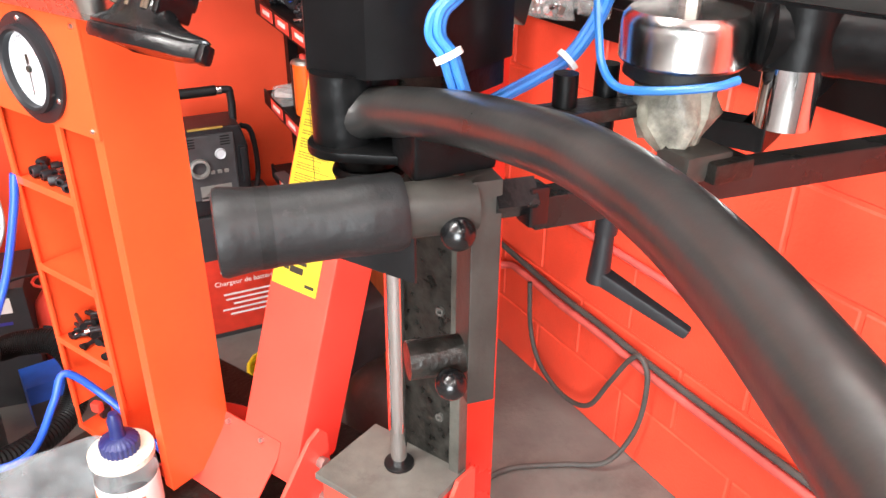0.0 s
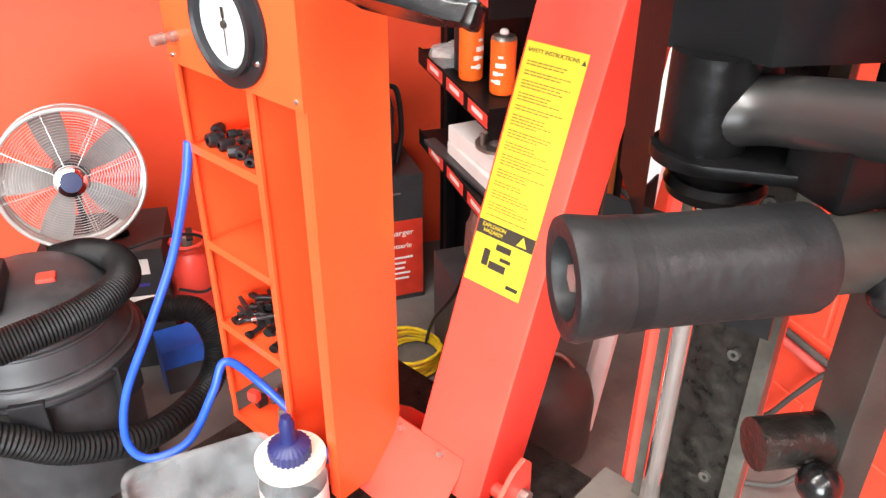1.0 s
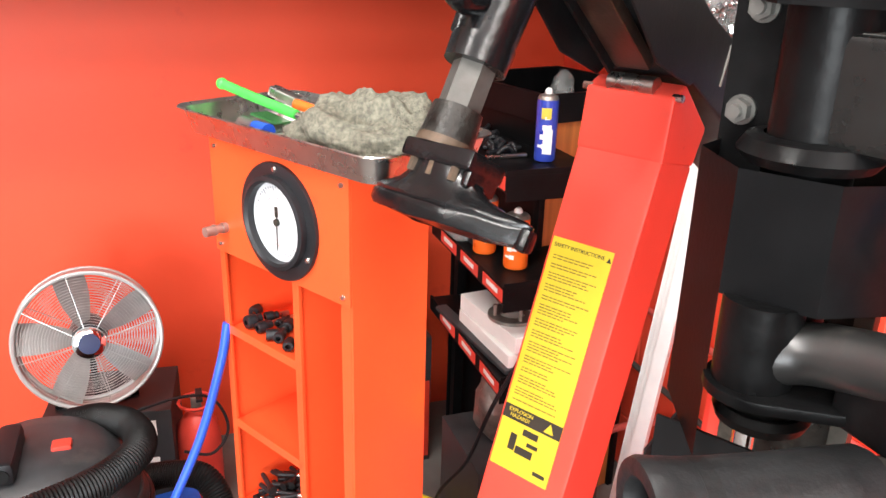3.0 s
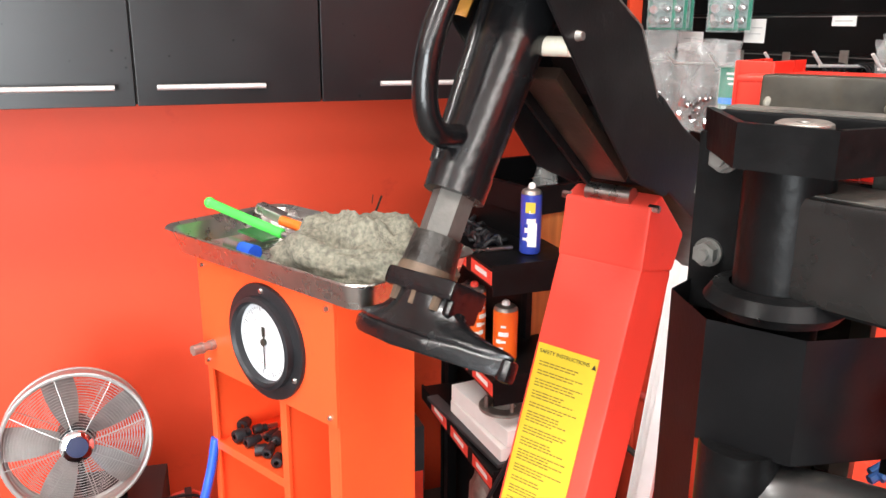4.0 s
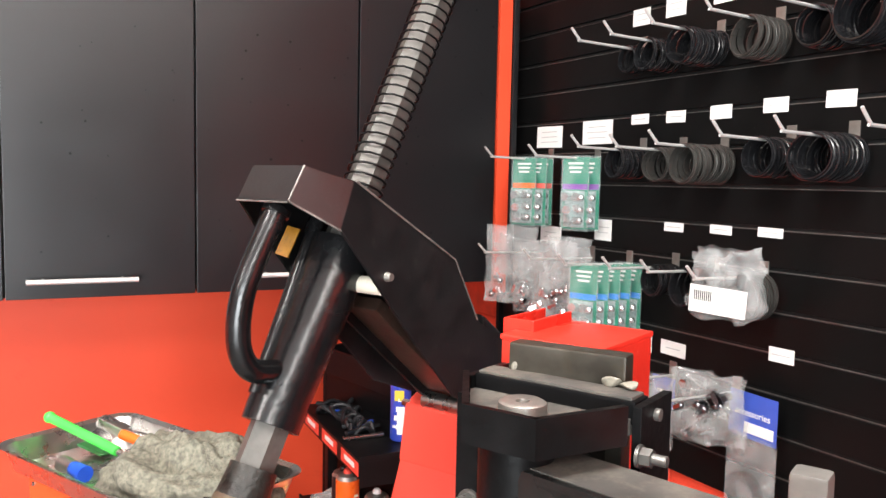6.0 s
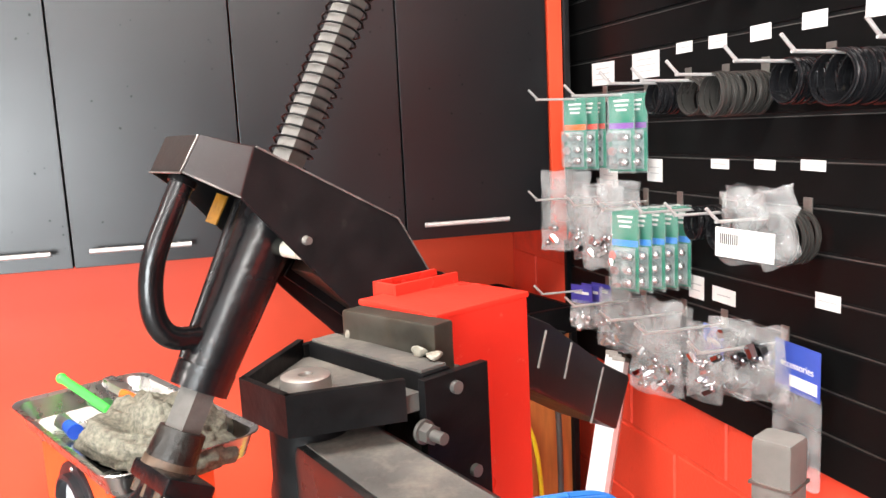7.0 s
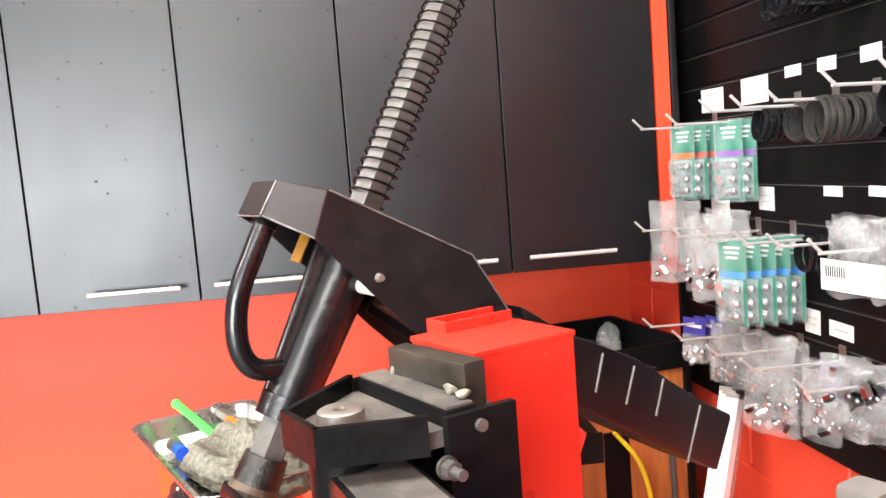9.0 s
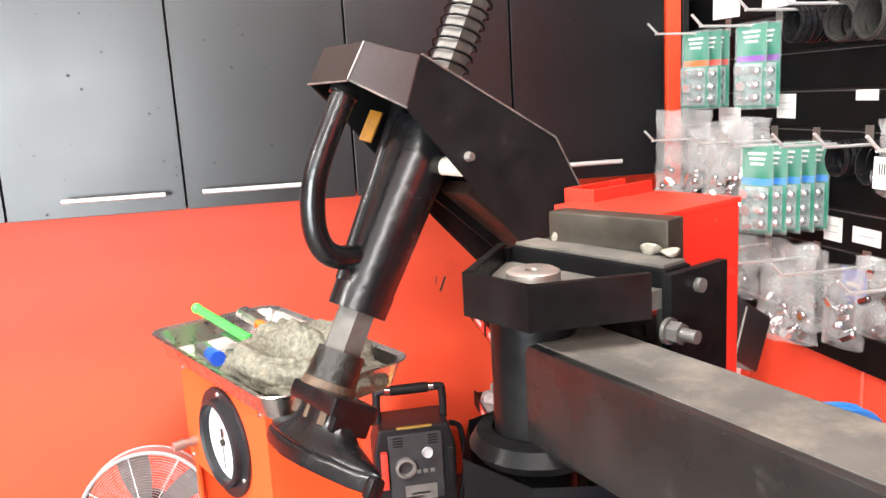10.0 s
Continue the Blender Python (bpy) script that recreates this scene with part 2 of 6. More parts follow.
ORANGE_CAN = mat("orange_can_print", (0.85, 0.14, 0.015), 0.3, var=0.06, bump=0.01)
BLUE_CAN = mat("blue_can_print", (0.03, 0.06, 0.42), 0.3, var=0.06, bump=0.01)
CONCRETE = mat("stained_concrete", (0.145, 0.135, 0.122), 0.75, var=0.25, scale=5, bump=0.5, bscale=60, dirt=(0.07, 0.06, 0.05), dirt_amount=0.45, dscale=3.5)
CEILING = mat("white_ceiling_paint", (0.84, 0.84, 0.82), 0.8, var=0.04, bump=0.1)
PALE_WALL = mat("grey_wall", (0.26, 0.255, 0.25), 0.7, var=0.08, bump=0.2)
RED_HOSE = mat("faded_red_hose", (0.55, 0.085, 0.07), 0.6, var=0.15, bump=0.1)
GREY_CABLE = mat("dusty_dark_cable", (0.055, 0.05, 0.045), 0.65, var=0.2, bump=0.1)
TANK = mat("dark_tank_paint", (0.045, 0.04, 0.037), 0.42, var=0.2, dirt=(0.10, 0.085, 0.07), dirt_amount=0.35, dscale=8)
DIAL = mat("dial_white", (0.60, 0.62, 0.65), 0.35, var=0.02, bump=0)
POLY = clear("clear_poly_bag", (0.60, 0.61, 0.60), 0.24, 0.12)
BLISTER = clear("clear_blister", (0.66, 0.78, 0.75), 0.10, 0.07)
SILVER_CARD = mat("pale_silver_card", (0.34, 0.40, 0.39), 0.4, var=0.2, scale=60, bump=0.05)
TUB = clear("milky_plastic_tub", (0.36, 0.39, 0.40), 0.26, 0.25)


# ---- building helpers ----
def cube(bm, c, s, m=None, bevel=0.0, seg=2):
    r = bmesh.ops.create_cube(bm, size=1.0)
    vs = r["verts"]
    for v in vs:
        v.co = Vector((v.co.x * s[0] + c[0], v.co.y * s[1] + c[1], v.co.z * s[2] + c[2]))
    if bevel:
        es = list({e for v in vs for e in v.link_edges})
        r = bmesh.ops.bevel(bm, geom=es, offset=bevel, segments=seg, affect="EDGES", profile=0.6)
        vs = list({v for f in r["faces"] for v in f.verts} | {v for v in vs if v.is_valid})
    if m is not None:
        bmesh.ops.transform(bm, matrix=m, verts=vs)
    return vs


def prism(bm, poly, y0, y1, axis="Y", bevel=0.0):
    """Extrude a polygon given in two coordinates along the third axis."""
    def put(a, b, h):
        return (a, h, b) if axis == "Y" else ((h, a, b) if axis == "X" else (a, b, h))
    lo = [bm.verts.new(put(a, b, y0)) for a, b in poly]
    hi = [bm.verts.new(put(a, b, y1)) for a, b in poly]
    n = len(poly)
    fs = [bm.faces.new(lo), bm.faces.new(hi[::-1])]
    for k in range(n):
        fs.append(bm.faces.new((lo[k], hi[k], hi[(k + 1) % n], lo[(k + 1) % n])))
    bmesh.ops.recalc_face_normals(bm, faces=fs)
    if bevel:
        es = list({e for f in fs for e in f.edges})
        bmesh.ops.bevel(bm, geom=es, offset=bevel, segments=2, affect="EDGES", profile=0.6)
    return lo + hi


def rod(bm, p0, p1, r0, r1=None, seg=20, caps=True):
    p0, p1 = Vector(p0), Vector(p1)
    r1 = r0 if r1 is None else r1
    d = p1 - p0
    q = d.to_track_quat("Z", "Y").to_matrix().to_4x4()
    m = Matrix.Translation((p0 + p1) / 2) @ q
    return bmesh.ops.create_cone(bm, cap_ends=caps, segments=seg, radius1=r0, radius2=r1, depth=d.length, matrix=m)["verts"]


def turned(bm, profile, m=None, seg=32):
    """Turn a profile of (radius, height) about Z."""
    rings = []
    for r, h in profile:
        if r < 1e-5:
            rings.append([bm.verts.new((0, 0, h))])
        else:
            rings.append([bm.verts.new((r * math.cos(2 * math.pi * k / seg), r * math.sin(2 * math.pi * k / seg), h)) for k in range(seg)])
    fs = []
    for a, b in zip(rings, rings[1:]):
        for k in range(seg):
            q = [a[k % len(a)], a[(k + 1) % len(a)], b[(k + 1) % len(b)], b[k % len(b)]]
            q = [v for i, v in enumerate(q) if v not in q[:i]]
            if len(q) > 2:
                fs.append(bm.faces.new(q))
    vs = [v for r in rings for v in r]
    bmesh.ops.recalc_face_normals(bm, faces=fs)
    if m is not None:
        bmesh.ops.transform(bm, matrix=m, verts=vs)
    return vs


def smooth_path(points, n=8):
    pts = [Vector(p) for p in points]
    ext = [2 * pts[0] - pts[1], *pts, 2 * pts[-1] - pts[-2]]
    out = []
    for k in range(1, len(ext) - 2):
        a, b, c, d = ext[k - 1:k + 3]
        for s in range(n):
            t = s / n
            out.append(0.5 * ((2 * b) + (c - a) * t + (2 * a - 5 * b + 4 * c - d) * t * t + (3 * b - a - 3 * c + d) * t ** 3))
    out.append(pts[-1])
    return out


def tube(bm, points, r, seg=12, n=8, radius=None):
    """A round tube through points, smoothed; radius(k, count) may vary it."""
    pts = smooth_path(points, n) if n > 1 else [Vector(p) for p in points]
    rings, up = [], Vector((0.13, 0.21, 0.97))
    for k, p in enumerate(pts):
        t = (pts[min(k + 1, len(pts) - 1)] - pts[max(k - 1, 0)]).normalized()
        side = t.cross(up)
        side = side.normalized() if side.length > 1e-4 else t.orthogonal().normalized()
        up = side.cross(t).normalized()
        rr = radius(k, len(pts)) if radius else r
        rings.append([bm.verts.new(p + rr * (math.cos(2 * math.pi * j / seg) * side + math.sin(2 * math.pi * j / seg) * up)) for j in range(seg)])
    fs = [bm.faces.new(rings[0][::-1]), bm.faces.new(rings[-1])]
    for a, b in zip(rings, rings[1:]):
        for j in range(seg):
            fs.append(bm.faces.new((a[j], a[(j + 1) % seg], b[(j + 1) % seg], b[j])))
    bmesh.ops.recalc_face_normals(bm, faces=fs)
    return [v for r_ in rings for v in r_]


def mesh_of(name, bm, material, smooth=True, angle=35):
    me = bpy.data.meshes.new(name)
    for f in bm.faces:
        f.smooth = smooth
    for e in bm.edges:
        if len(e.link_faces) == 2 and e.calc_face_angle(0) > radians(angle):
            e.smooth = False
    normals = []
    if smooth and len(bm.faces) <= 500:
        # weigh each corner's normal by face area, so that broad faces stay flat between their bevels
        bm.normal_update()
        bm.verts.ensure_lookup_table()
        areas = {f: f.calc_area() for f in bm.faces}
        for f in bm.faces:
            for lp in f.loops:
                n = Vector((0, 0, 0))
                for g in lp.vert.link_faces:
                    if g.normal.dot(f.normal) > 0.75:
                        n += g.normal * areas[g]
                normals.append(n.normalized() if n.length > 1e-12 else f.normal.copy())
    bm.to_mesh(me)
    bm.free()
    if normals:
        me.normals_split_custom_set(normals)
    me.materials.append(material)
    return me


def part(name, bm, material, parent, label="", m=None):
    ob = new(name, mesh_of(name, bm, material))
    ob.parent = parent
    if m is not None:
        ob.matrix_basis = m
    return tagged(ob, label)


def thing(name, label, category, m=None, group="", kind=""):
    ob = new(name)
    ob.empty_display_size = 0.05
    if m is not None:
        ob.matrix_basis = m
    return tagged(ob, label, category, group, kind)


def solid(name, bm, material, label, category, m=None, group="", kind=""):
    ob = new(name, mesh_of(name, bm, material))
    if m is not None:
        ob.matrix_basis = m
    return tagged(ob, label, category, group, kind)


def B():
    return bmesh.new()


def boxed(c, s, bevel=0.0, m=None):
    bm = B()
    cube(bm, c, s, m, bevel)
    return bm


def rodded(p0, p1, r0, r1=None, seg=20):
    bm = B()
    rod(bm, p0, p1, r0, r1, seg)
    return bm


def ball(c, r, seg=20):
    bm = B()
    bmesh.ops.create_uvsphere(bm, u_segments=seg, v_segments=seg // 2 + 2, radius=r, matrix=Matrix.Translation(c))
    return bm


def piped(points, r, seg=12, n=8, radius=None):
    bm = B()
    tube(bm, points, r, seg, n, radius)
    return bm


def lettering(name, text, size, material, parent, m, depth=0.0004):
    """Raised print in the built-in font, as a mesh."""
    cu = bpy.data.curves.new(name, "FONT")
    cu.body, cu.size, cu.extrude, cu.align_x, cu.align_y = text, size, depth, "CENTER", "CENTER"
    tmp = bpy.data.objects.new(name, cu)
    scene.collection.objects.link(tmp)
    dg = bpy.context.evaluated_depsgraph_get()
    me = bpy.data.meshes.new_from_object(tmp.evaluated_get(dg))
    bpy.data.objects.remove(tmp)
    me.materials.clear()
    me.materials.append(material)
    ob = new(name, me)
    ob.parent, ob.matrix_basis = parent, m
    return ob


# machine frame: x away from the front of the gauge stand, y to its left; slat frame: x along the slat wall, -y out of it
MACHINE = pose(0, 1.5, 0, 0, 0, 28.57)
SLAT = pose(1.15, 2.44, 0, 0, 0, -85.83)
NORTH, ROOF = 3.12, 3.1


def block_x(y):
    return 1.172 + 0.073 * (2.44 - y)


# ---- room ----
solid("floor", boxed((-1.4, -0.2, -0.05), (6.0, 7.4, 0.1)), CONCRETE, "stained grey concrete workshop floor", "floor", kind="structure")
solid("ceiling", boxed((-1.4, -0.2, ROOF + 0.06), (6.0, 7.4, 0.12)), CEILING, "plain white painted ceiling", "ceiling", kind="structure")
solid("wall_north", boxed((-1.6, NORTH + 0.1, ROOF / 2), (5.7, 0.2, ROOF)), RED_WALL, "smooth bright red painted wall", "wall", kind="structure")
# unseen walls added to close the room, grey kept dark to limit bounce
solid("wall_west", boxed((-4.5, -0.2, ROOF / 2), (0.2, 7.4, ROOF)), PALE_WALL, "unseen plain grey wall closing the room", "wall", kind="structure")
bm = B()
cube(bm, (0.1, -3.6, ROOF / 2), (2.6, 0.2, ROOF))
cube(bm, (-2.8, -3.6, 2.98), (3.2, 0.2, 0.24))
solid("wall_south", bm, PALE_WALL, "unseen grey wall with an open bay door", "wall", kind="structure")

east = B()
prism(east, [(block_x(3.12) - 0.002, 3.12), (block_x(3.12) + 0.2, 3.12), (block_x(-3.5) + 0.2, -3.5), (block_x(-3.5) - 0.002, -3.5)], 0, ROOF, axis="Z")
wall_east = solid("wall_east", east, RED_MORTAR, "red painted concrete block wall behind slat boards", "wall", kind="structure")

# plain housings above the added lamps, all out of view
for tx, ty, watts in TUBES:
    lamp = thing("ceiling_light", "assumed white housing of an added, unseen ceiling light", "ceiling light", pose(tx, ty, 0), "ceiling lights")
    part("housing", boxed((0, 0, ROOF - 0.02), (1.26, 0.3, 0.04), 0.005), WHITE_PLASTIC, lamp)

# slat wall: boards with dark slots between them
slat_wall = thing("slat_wall_panel", "black slotted display board on the red block wall", "wall panel", SLAT, kind="structure")
part("backing_board", boxed((1.15, 0.012, 1.95), (2.66, 0.012, 1.6)), GROOVE, slat_wall)
SLOT0, PITCH = 1.149, 0.0845
bm = B()
cube(bm, (1.15, 0.0, PITCH / 2), (2.66, 0.011, PITCH - 0.009), None, 0.002)
slat_mesh = mesh_of("slat", bm, SLAT_BLACK)
for k in range(19):
    ob = new("slat", slat_mesh)
    ob.parent, ob.location = slat_wall, (0, 0, SLOT0 + k * PITCH)
bm = B()
for k in range(1, 19):
    cube(bm, (1.15, 0.003, SLOT0 + k * PITCH - 0.0032), (2.64, 0.004, 0.0014))
part("slot_lip", bm, DULL_STEEL, slat_wall)
part("edge_trim", boxed((-0.19, -0.002, 1.95), (0.018, 0.034, 1.6), 0.003), BLACK_MATT, slat_wall, "black edge trim")


# ---- overhead cabinets ----
def wall_cabinet(m):
    cab = thing("wall_cabinet", "dark charcoal overhead cupboard with two flat doors and bar handles", "cabinet", m, "overhead cabinets")
    part("body", boxed((0.42, 0.315, 0.4125), (0.836, 0.58, 0.825), 0.002), DOOR_BLACK, cab)
    for x0, hx in ((0.0015, 0.257), (0.4215, 0.163)):
        d = part("door", boxed((x0 + 0.2085, 0.0095, 0.4125), (0.415, 0.019, 0.829), 0.0015), DOOR_BLACK, cab)
        h = B()
        rod(h, (x0 + hx - 0.119, -0.031, 0.041), (x0 + hx + 0.119, -0.031, 0.041), 0.0062, seg=16)
        for s in (-0.085, 0.085):
            rod(h, (x0 + hx + s, -0.031, 0.041), (x0 + hx + s, 0.0, 0.041), 0.0045, seg=10)
        part("handle", h, HANDLE, d, "brushed steel bar handle")
    return cab


first = wall_cabinet(pose(-0.65, 2.51, 1.535))
for k in (-2, -1, 1):
    copy_thing(first, pose(-0.65 + 0.84 * k, 2.51, 1.535))
solid("trim_1", boxed((1.052, 2.512, 2.3), (0.040, 0.018, 1.6), 0.002), RED_WALL, "narrow red painted filler board beside the cupboards", "trim", kind="structure")
solid("trim_2", boxed((1.0835, 2.509, 2.3), (0.020, 0.024, 1.6), 0.006), GUARD, "black metal edge strip beside the slotted board", "trim", kind="structure")
part("wall_scuff", boxed((0, 0, 0), (0.007, 0.001, 0.055), 0, pose(0.495, 3.1195, 1.134, 0, 22, 0)), INK, bpy.data.objects["wall_north"])
part("wall_scuff", boxed((0, 0, 0), (0.003, 0.001, 0.03), 0, pose(0.473, 3.1195, 1.149, 0, 8, 0)), INK, bpy.data.objects["wall_north"])


# ---- gauge stand ----
def open_stand():
    st = thing("gauge_stand", "orange-red steel inflation stand with a round gauge and open shelves", "tool stand", MACHINE)
    y0, y1, x0, x1, top, bot = -0.007, 0.298, -0.012, 0.128, 1.384, 0.53
    t = 0.004
    part("side_panel", boxed(((x0 + x1) / 2, y0 + t / 2, (top + bot) / 2), (x1 - x0, t, top - bot), 0.0012), ORANGE, st)
    part("side_panel", boxed(((x0 + x1) / 2, y1 - t / 2, (top + bot + 0.05) / 2), (x1 - x0, t, top - bot - 0.05), 0.0012), ORANGE, st)
    part("back_panel", boxed((x1 - t / 2, (y0 + y1) / 2, (top + bot) / 2), (t, y1 - y0 - 2 * t, top - bot)), ORANGE, st)
    part("top_panel", boxed(((x0 + x1) / 2, (y0 + y1) / 2, top - t / 2), (x1 - x0 - t, y1 - y0 - 2 * t, t)), ORANGE, st)
    part("front_panel", boxed((x0 - 0.0025, (y0 + y1) / 2, 1.297), (0.005, y1 - y0, 0.174), 0.0015), ORANGE, st)
    dv = 0.112
    part("divider", boxed(((x0 + x1) / 2, dv, 0.87), (x1 - x0 - t, 0.004, 0.676)), ORANGE, st)
    bm = B()
    cube(bm, (x0 + 0.002, y0 + 0.0135, 0.87), (0.004, 0.019, 0.676))
    cube(bm, (x0 + 0.002, dv, 0.87), (0.005, 0.014, 0.676))
    cube(bm, (x0 + 0.002, y1 - 0.008, 0.87), (0.004, 0.010, 0.676))
    part("face_frame", bm, ORANGE, st)
    part("slot_back", boxed((x0 + 0.105, (y0 + dv) / 2, 0.87), (0.003, dv - y0 - 0.006, 0.676)), ORANGE, st)
    for z in (1.075, 0.905, 0.745, 0.535):
        bm = B()
        cube(bm, ((x0 + x1) / 2, (dv + y1) / 2, z), (x1 - x0 - 0.008, y1 - dv - 0.008, 0.003))
        cube(bm, (x0 + 0.001, (dv + y1) / 2, z + 0.002), (0.003, y1 - dv - 0.004, 0.014))
        part("shelf", bm, ORANGE, st)
    # gauge
    gm = Matrix.Translation((x0 - 0.005, 0.133, 1.294)) @ Matrix.Rotation(radians(-90), 4, "Y")
    bm = B()
    turned(bm, [(0.066, 0.0), (0.082, 0.0), (0.083, 0.003), (0.082, 0.006), (0.066, 0.007), (0.0655, 0.016), (0.060, 0.018), (0.056, 0.014), (0.0555, 0.002)], seg=48)
    part("bezel", bm, PLASTIC, st, "black gauge flange", gm)
    bm = B()
    turned(bm, [(0.0, 0.004), (0.058, 0.004), (0.058, 0.0)], seg=40)
    dial = part("dial", bm, DIAL, st, "white printed dial", gm)
    marks = B()
    for k in range(41):
        a = radians(-135 + 270 * k / 40)
        r0 = 0.043 if k % 4 == 0 else 0.047
        cube(marks, (0, (r0 + 0.050) / 2, 0.0046), (0.0007, 0.050 - r0, 0.0004), Matrix.Rotation(a, 4, "Z"))
    part("scale", marks, INK, dial)
    red = B()
    for k in range(40):
        a = radians(-135 + 270 * k / 40)
        cube(red, (0, 0.034, 0.0046), (0.0024, 0.0006, 0.0004), Matrix.Rotation(a, 4, "Z"))
    part("inner_scale", red, CRIMSON, dial)
    nd = B()
    cube(nd, (0, -0.014, 0.007), (0.0016, 0.052, 0.0008), Matrix.Rotation(radians(-90), 4, "Z"))
    cube(nd, (0, 0.015, 0.007), (0.0055, 0.014, 0.0008), Matrix.Rotation(radians(-90), 4, "Z"))
    turned(nd, [(0.0, 0.010), (0.005, 0.009), (0.005, 0.005)], seg=14)
    part("needle", nd, INK, dial)
    for a in (90, 210, 330):
        s = B()
        turned(s, [(0.0, 0.0095), (0.003, 0.009), (0.0045, 0.0065), (0.0045, 0.005)], pose(0.074 * math.sin(radians(a)), 0.074 * math.cos(radians(a)), 0), seg=12)
        part("gauge_screw", s, STEEL, st, "", gm)
    for y in (0.006, 0.285):
        for z in (1.372, 1.222):
            s = B()
            turned(s, [(0.0, 0.0035), (0.003, 0.003), (0.004, 0.0)], Matrix.Translation((x0 - 0.005, y, z)) @ Matrix.Rotation(radians(-90), 4, "Y"), seg=10)
            part("panel_screw", s, STEEL, st)
    v = B()
    for h0, h1, r in ((0, 0.008, 0.008), (0.008, 0.018, 0.0065), (0.018, 0.022, 0.0085), (0.022, 0.036, 0.0075)):
        rod(v, (x0 - 0.005 - h0, 0.268, 1.252), (x0 - 0.005 - h1, 0.268, 1.252), r, seg=16)
    part("air_coupling", v, DULL_STEEL, st, "nickel plated air coupling")
    return st


open_stand()

# tray on the stand
tr = thing("steel_tray", "shallow stainless steel tray with rounded flared rim", "tray", MACHINE)
bm = B()
TX0, TX1, TY0, TY1, TZ = -0.045, 0.172, -0.085, 0.345, 1.387


def tray_loop(inset, z, rad):
    out = []
    for cx, cy, a0 in ((TX1 - inset - rad, TY1 - inset - rad, 0), (TX0 + inset + rad, TY1 - inset - rad, 90), (TX0 + inset + rad, TY0 + inset + rad, 180), (TX1 - inset - rad, TY0 + inset + rad, 270)):
        for s in range(6):
            a = radians(a0 + 90 * s / 5)
            out.append((cx + rad * math.cos(a), cy + rad * math.sin(a), z))
    return out


loops = [tray_loop(0.022, TZ, 0.02), tray_loop(0.014, TZ + 0.002, 0.025), tray_loop(0.004, TZ + 0.034, 0.03), tray_loop(-0.004, TZ + 0.038, 0.034), tray_loop(-0.003, TZ + 0.0395, 0.034), tray_loop(0.006, TZ + 0.036, 0.028), tray_loop(0.016, TZ + 0.005, 0.024), tray_loop(0.024, TZ + 0.003, 0.02)]
rings = [[bm.verts.new(p) for p in lp] for lp in loops]
for a, b in zip(rings, rings[1:]):
    for k in range(len(a)):
        bm.faces.new((a[k], a[(k + 1) % len(a)], b[(k + 1) % len(a)], b[k]))
bm.faces.new(rings[0][::-1])
bm.faces.new(rings[-1])
bmesh.ops.recalc_face_normals(bm, faces=bm.faces)
part("pan", bm, STEEL, tr)
part("price_sticker", boxed((0.055, -0.0845, TZ + 0.019), (0.05, 0.0012, 0.022)), YELLOW, tr, "torn yellow sticker")


# ---- tilting column ----
CY, CW = -0.128, 0.145
col = thing("tilt_column", "red enamelled steel tilting column with a yellow warning label", "machine column", MACHINE)
LEAN = math.atan(0.377)


def col_x(z):
    return 0.224 + 0.377 * (z - 0.882)


bm = B()
prism(bm, [(col_x(0.56), 0.56), (col_x(1.372), 1.372), (col_x(1.372) + 0.10, 1.345), (col_x(0.56) + 0.115, 0.56)], CY - CW / 2, CY + CW / 2, bevel=0.007)
part("column_tube", bm, CRIMSON, col)
bm = B()
prism(bm, [(col_x(1.368) - 0.001, 1.366), (col_x(1.372) + 0.012, 1.46), (col_x(1.372) + 0.045, 1.475), (col_x(1.372) + 0.13, 1.40), (col_x(1.372) + 0.10, 1.345)], CY - CW / 2 - 0.001, CY + CW / 2 + 0.001, bevel=0.006)
part("hinge_block", bm, CRIMSON, col)
part("hinge_pin", rodded((col_x(1.372) + 0.022, CY - 0.038, 1.470), (col_x(1.372) + 0.022, CY + 0.038, 1.470), 0.014), STEEL, col, "worn bare steel pin")
for s in (-1, 1):
    part("pin_screw", rodded((col_x(1.372) + 0.02, CY + s * 0.066, 1.458), (col_x(1.372) + 0.02, CY + s * 0.082, 1.458), 0.006, seg=6), STEEL, col)
# foot brackets and folded cover
for y in (0.036,):
    bm = B()
    prism(bm, [(0.02, 0.50), (0.02, 0.585), (0.05, 0.625), (0.13, 0.63), (0.20, 0.57), (0.26, 0.50)], y - 0.004, y + 0.004, bevel=0.0015)
    br = part("foot_bracket", bm, CRIMSON, col)
    for x, z in ((0.119, 0.604), (0.0515, 0.597)):
        part("bracket_bolt", rodded((x, y - 0.012, z), (x, y + 0.012, z), 0.008, seg=6), DULL_STEEL, br)
bm = B()
for quad in ([(col_x(0.625) - 0.002, 0.020, 0.625), (col_x(0.595) - 0.002, 0.020, 0.595), (col_x(0.595) - 0.002, -0.155, 0.595), (col_x(0.625) - 0.002, -0.155, 0.625)],
             [(col_x(0.595) - 0.002, 0.020, 0.595), (0.040, 0.055, 0.512), (0.040, -0.150, 0.512), (col_x(0.595) - 0.002, -0.155, 0.595)],
             [(0.040, 0.055, 0.512), (0.046, 0.055, 0.502), (0.046, -0.150, 0.502), (0.040, -0.150, 0.512)]):
    bm.faces.new([bm.verts.new(q) for q in quad])
bmesh.ops.remove_doubles(bm, verts=bm.verts, dist=0.0005)
bmesh.ops.recalc_face_normals(bm, faces=bm.faces)
bmesh.ops.solidify(bm, geom=bm.faces[:], thickness=0.003)
part("folded_cover", bm, CRIMSON, col)
for y in (-0.02, -0.11):
    part("cover_rivet", rodded((col_x(0.612) - 0.008, y, 0.614), (col_x(0.612), y, 0.612), 0.005, seg=10), DULL_STEEL, col)
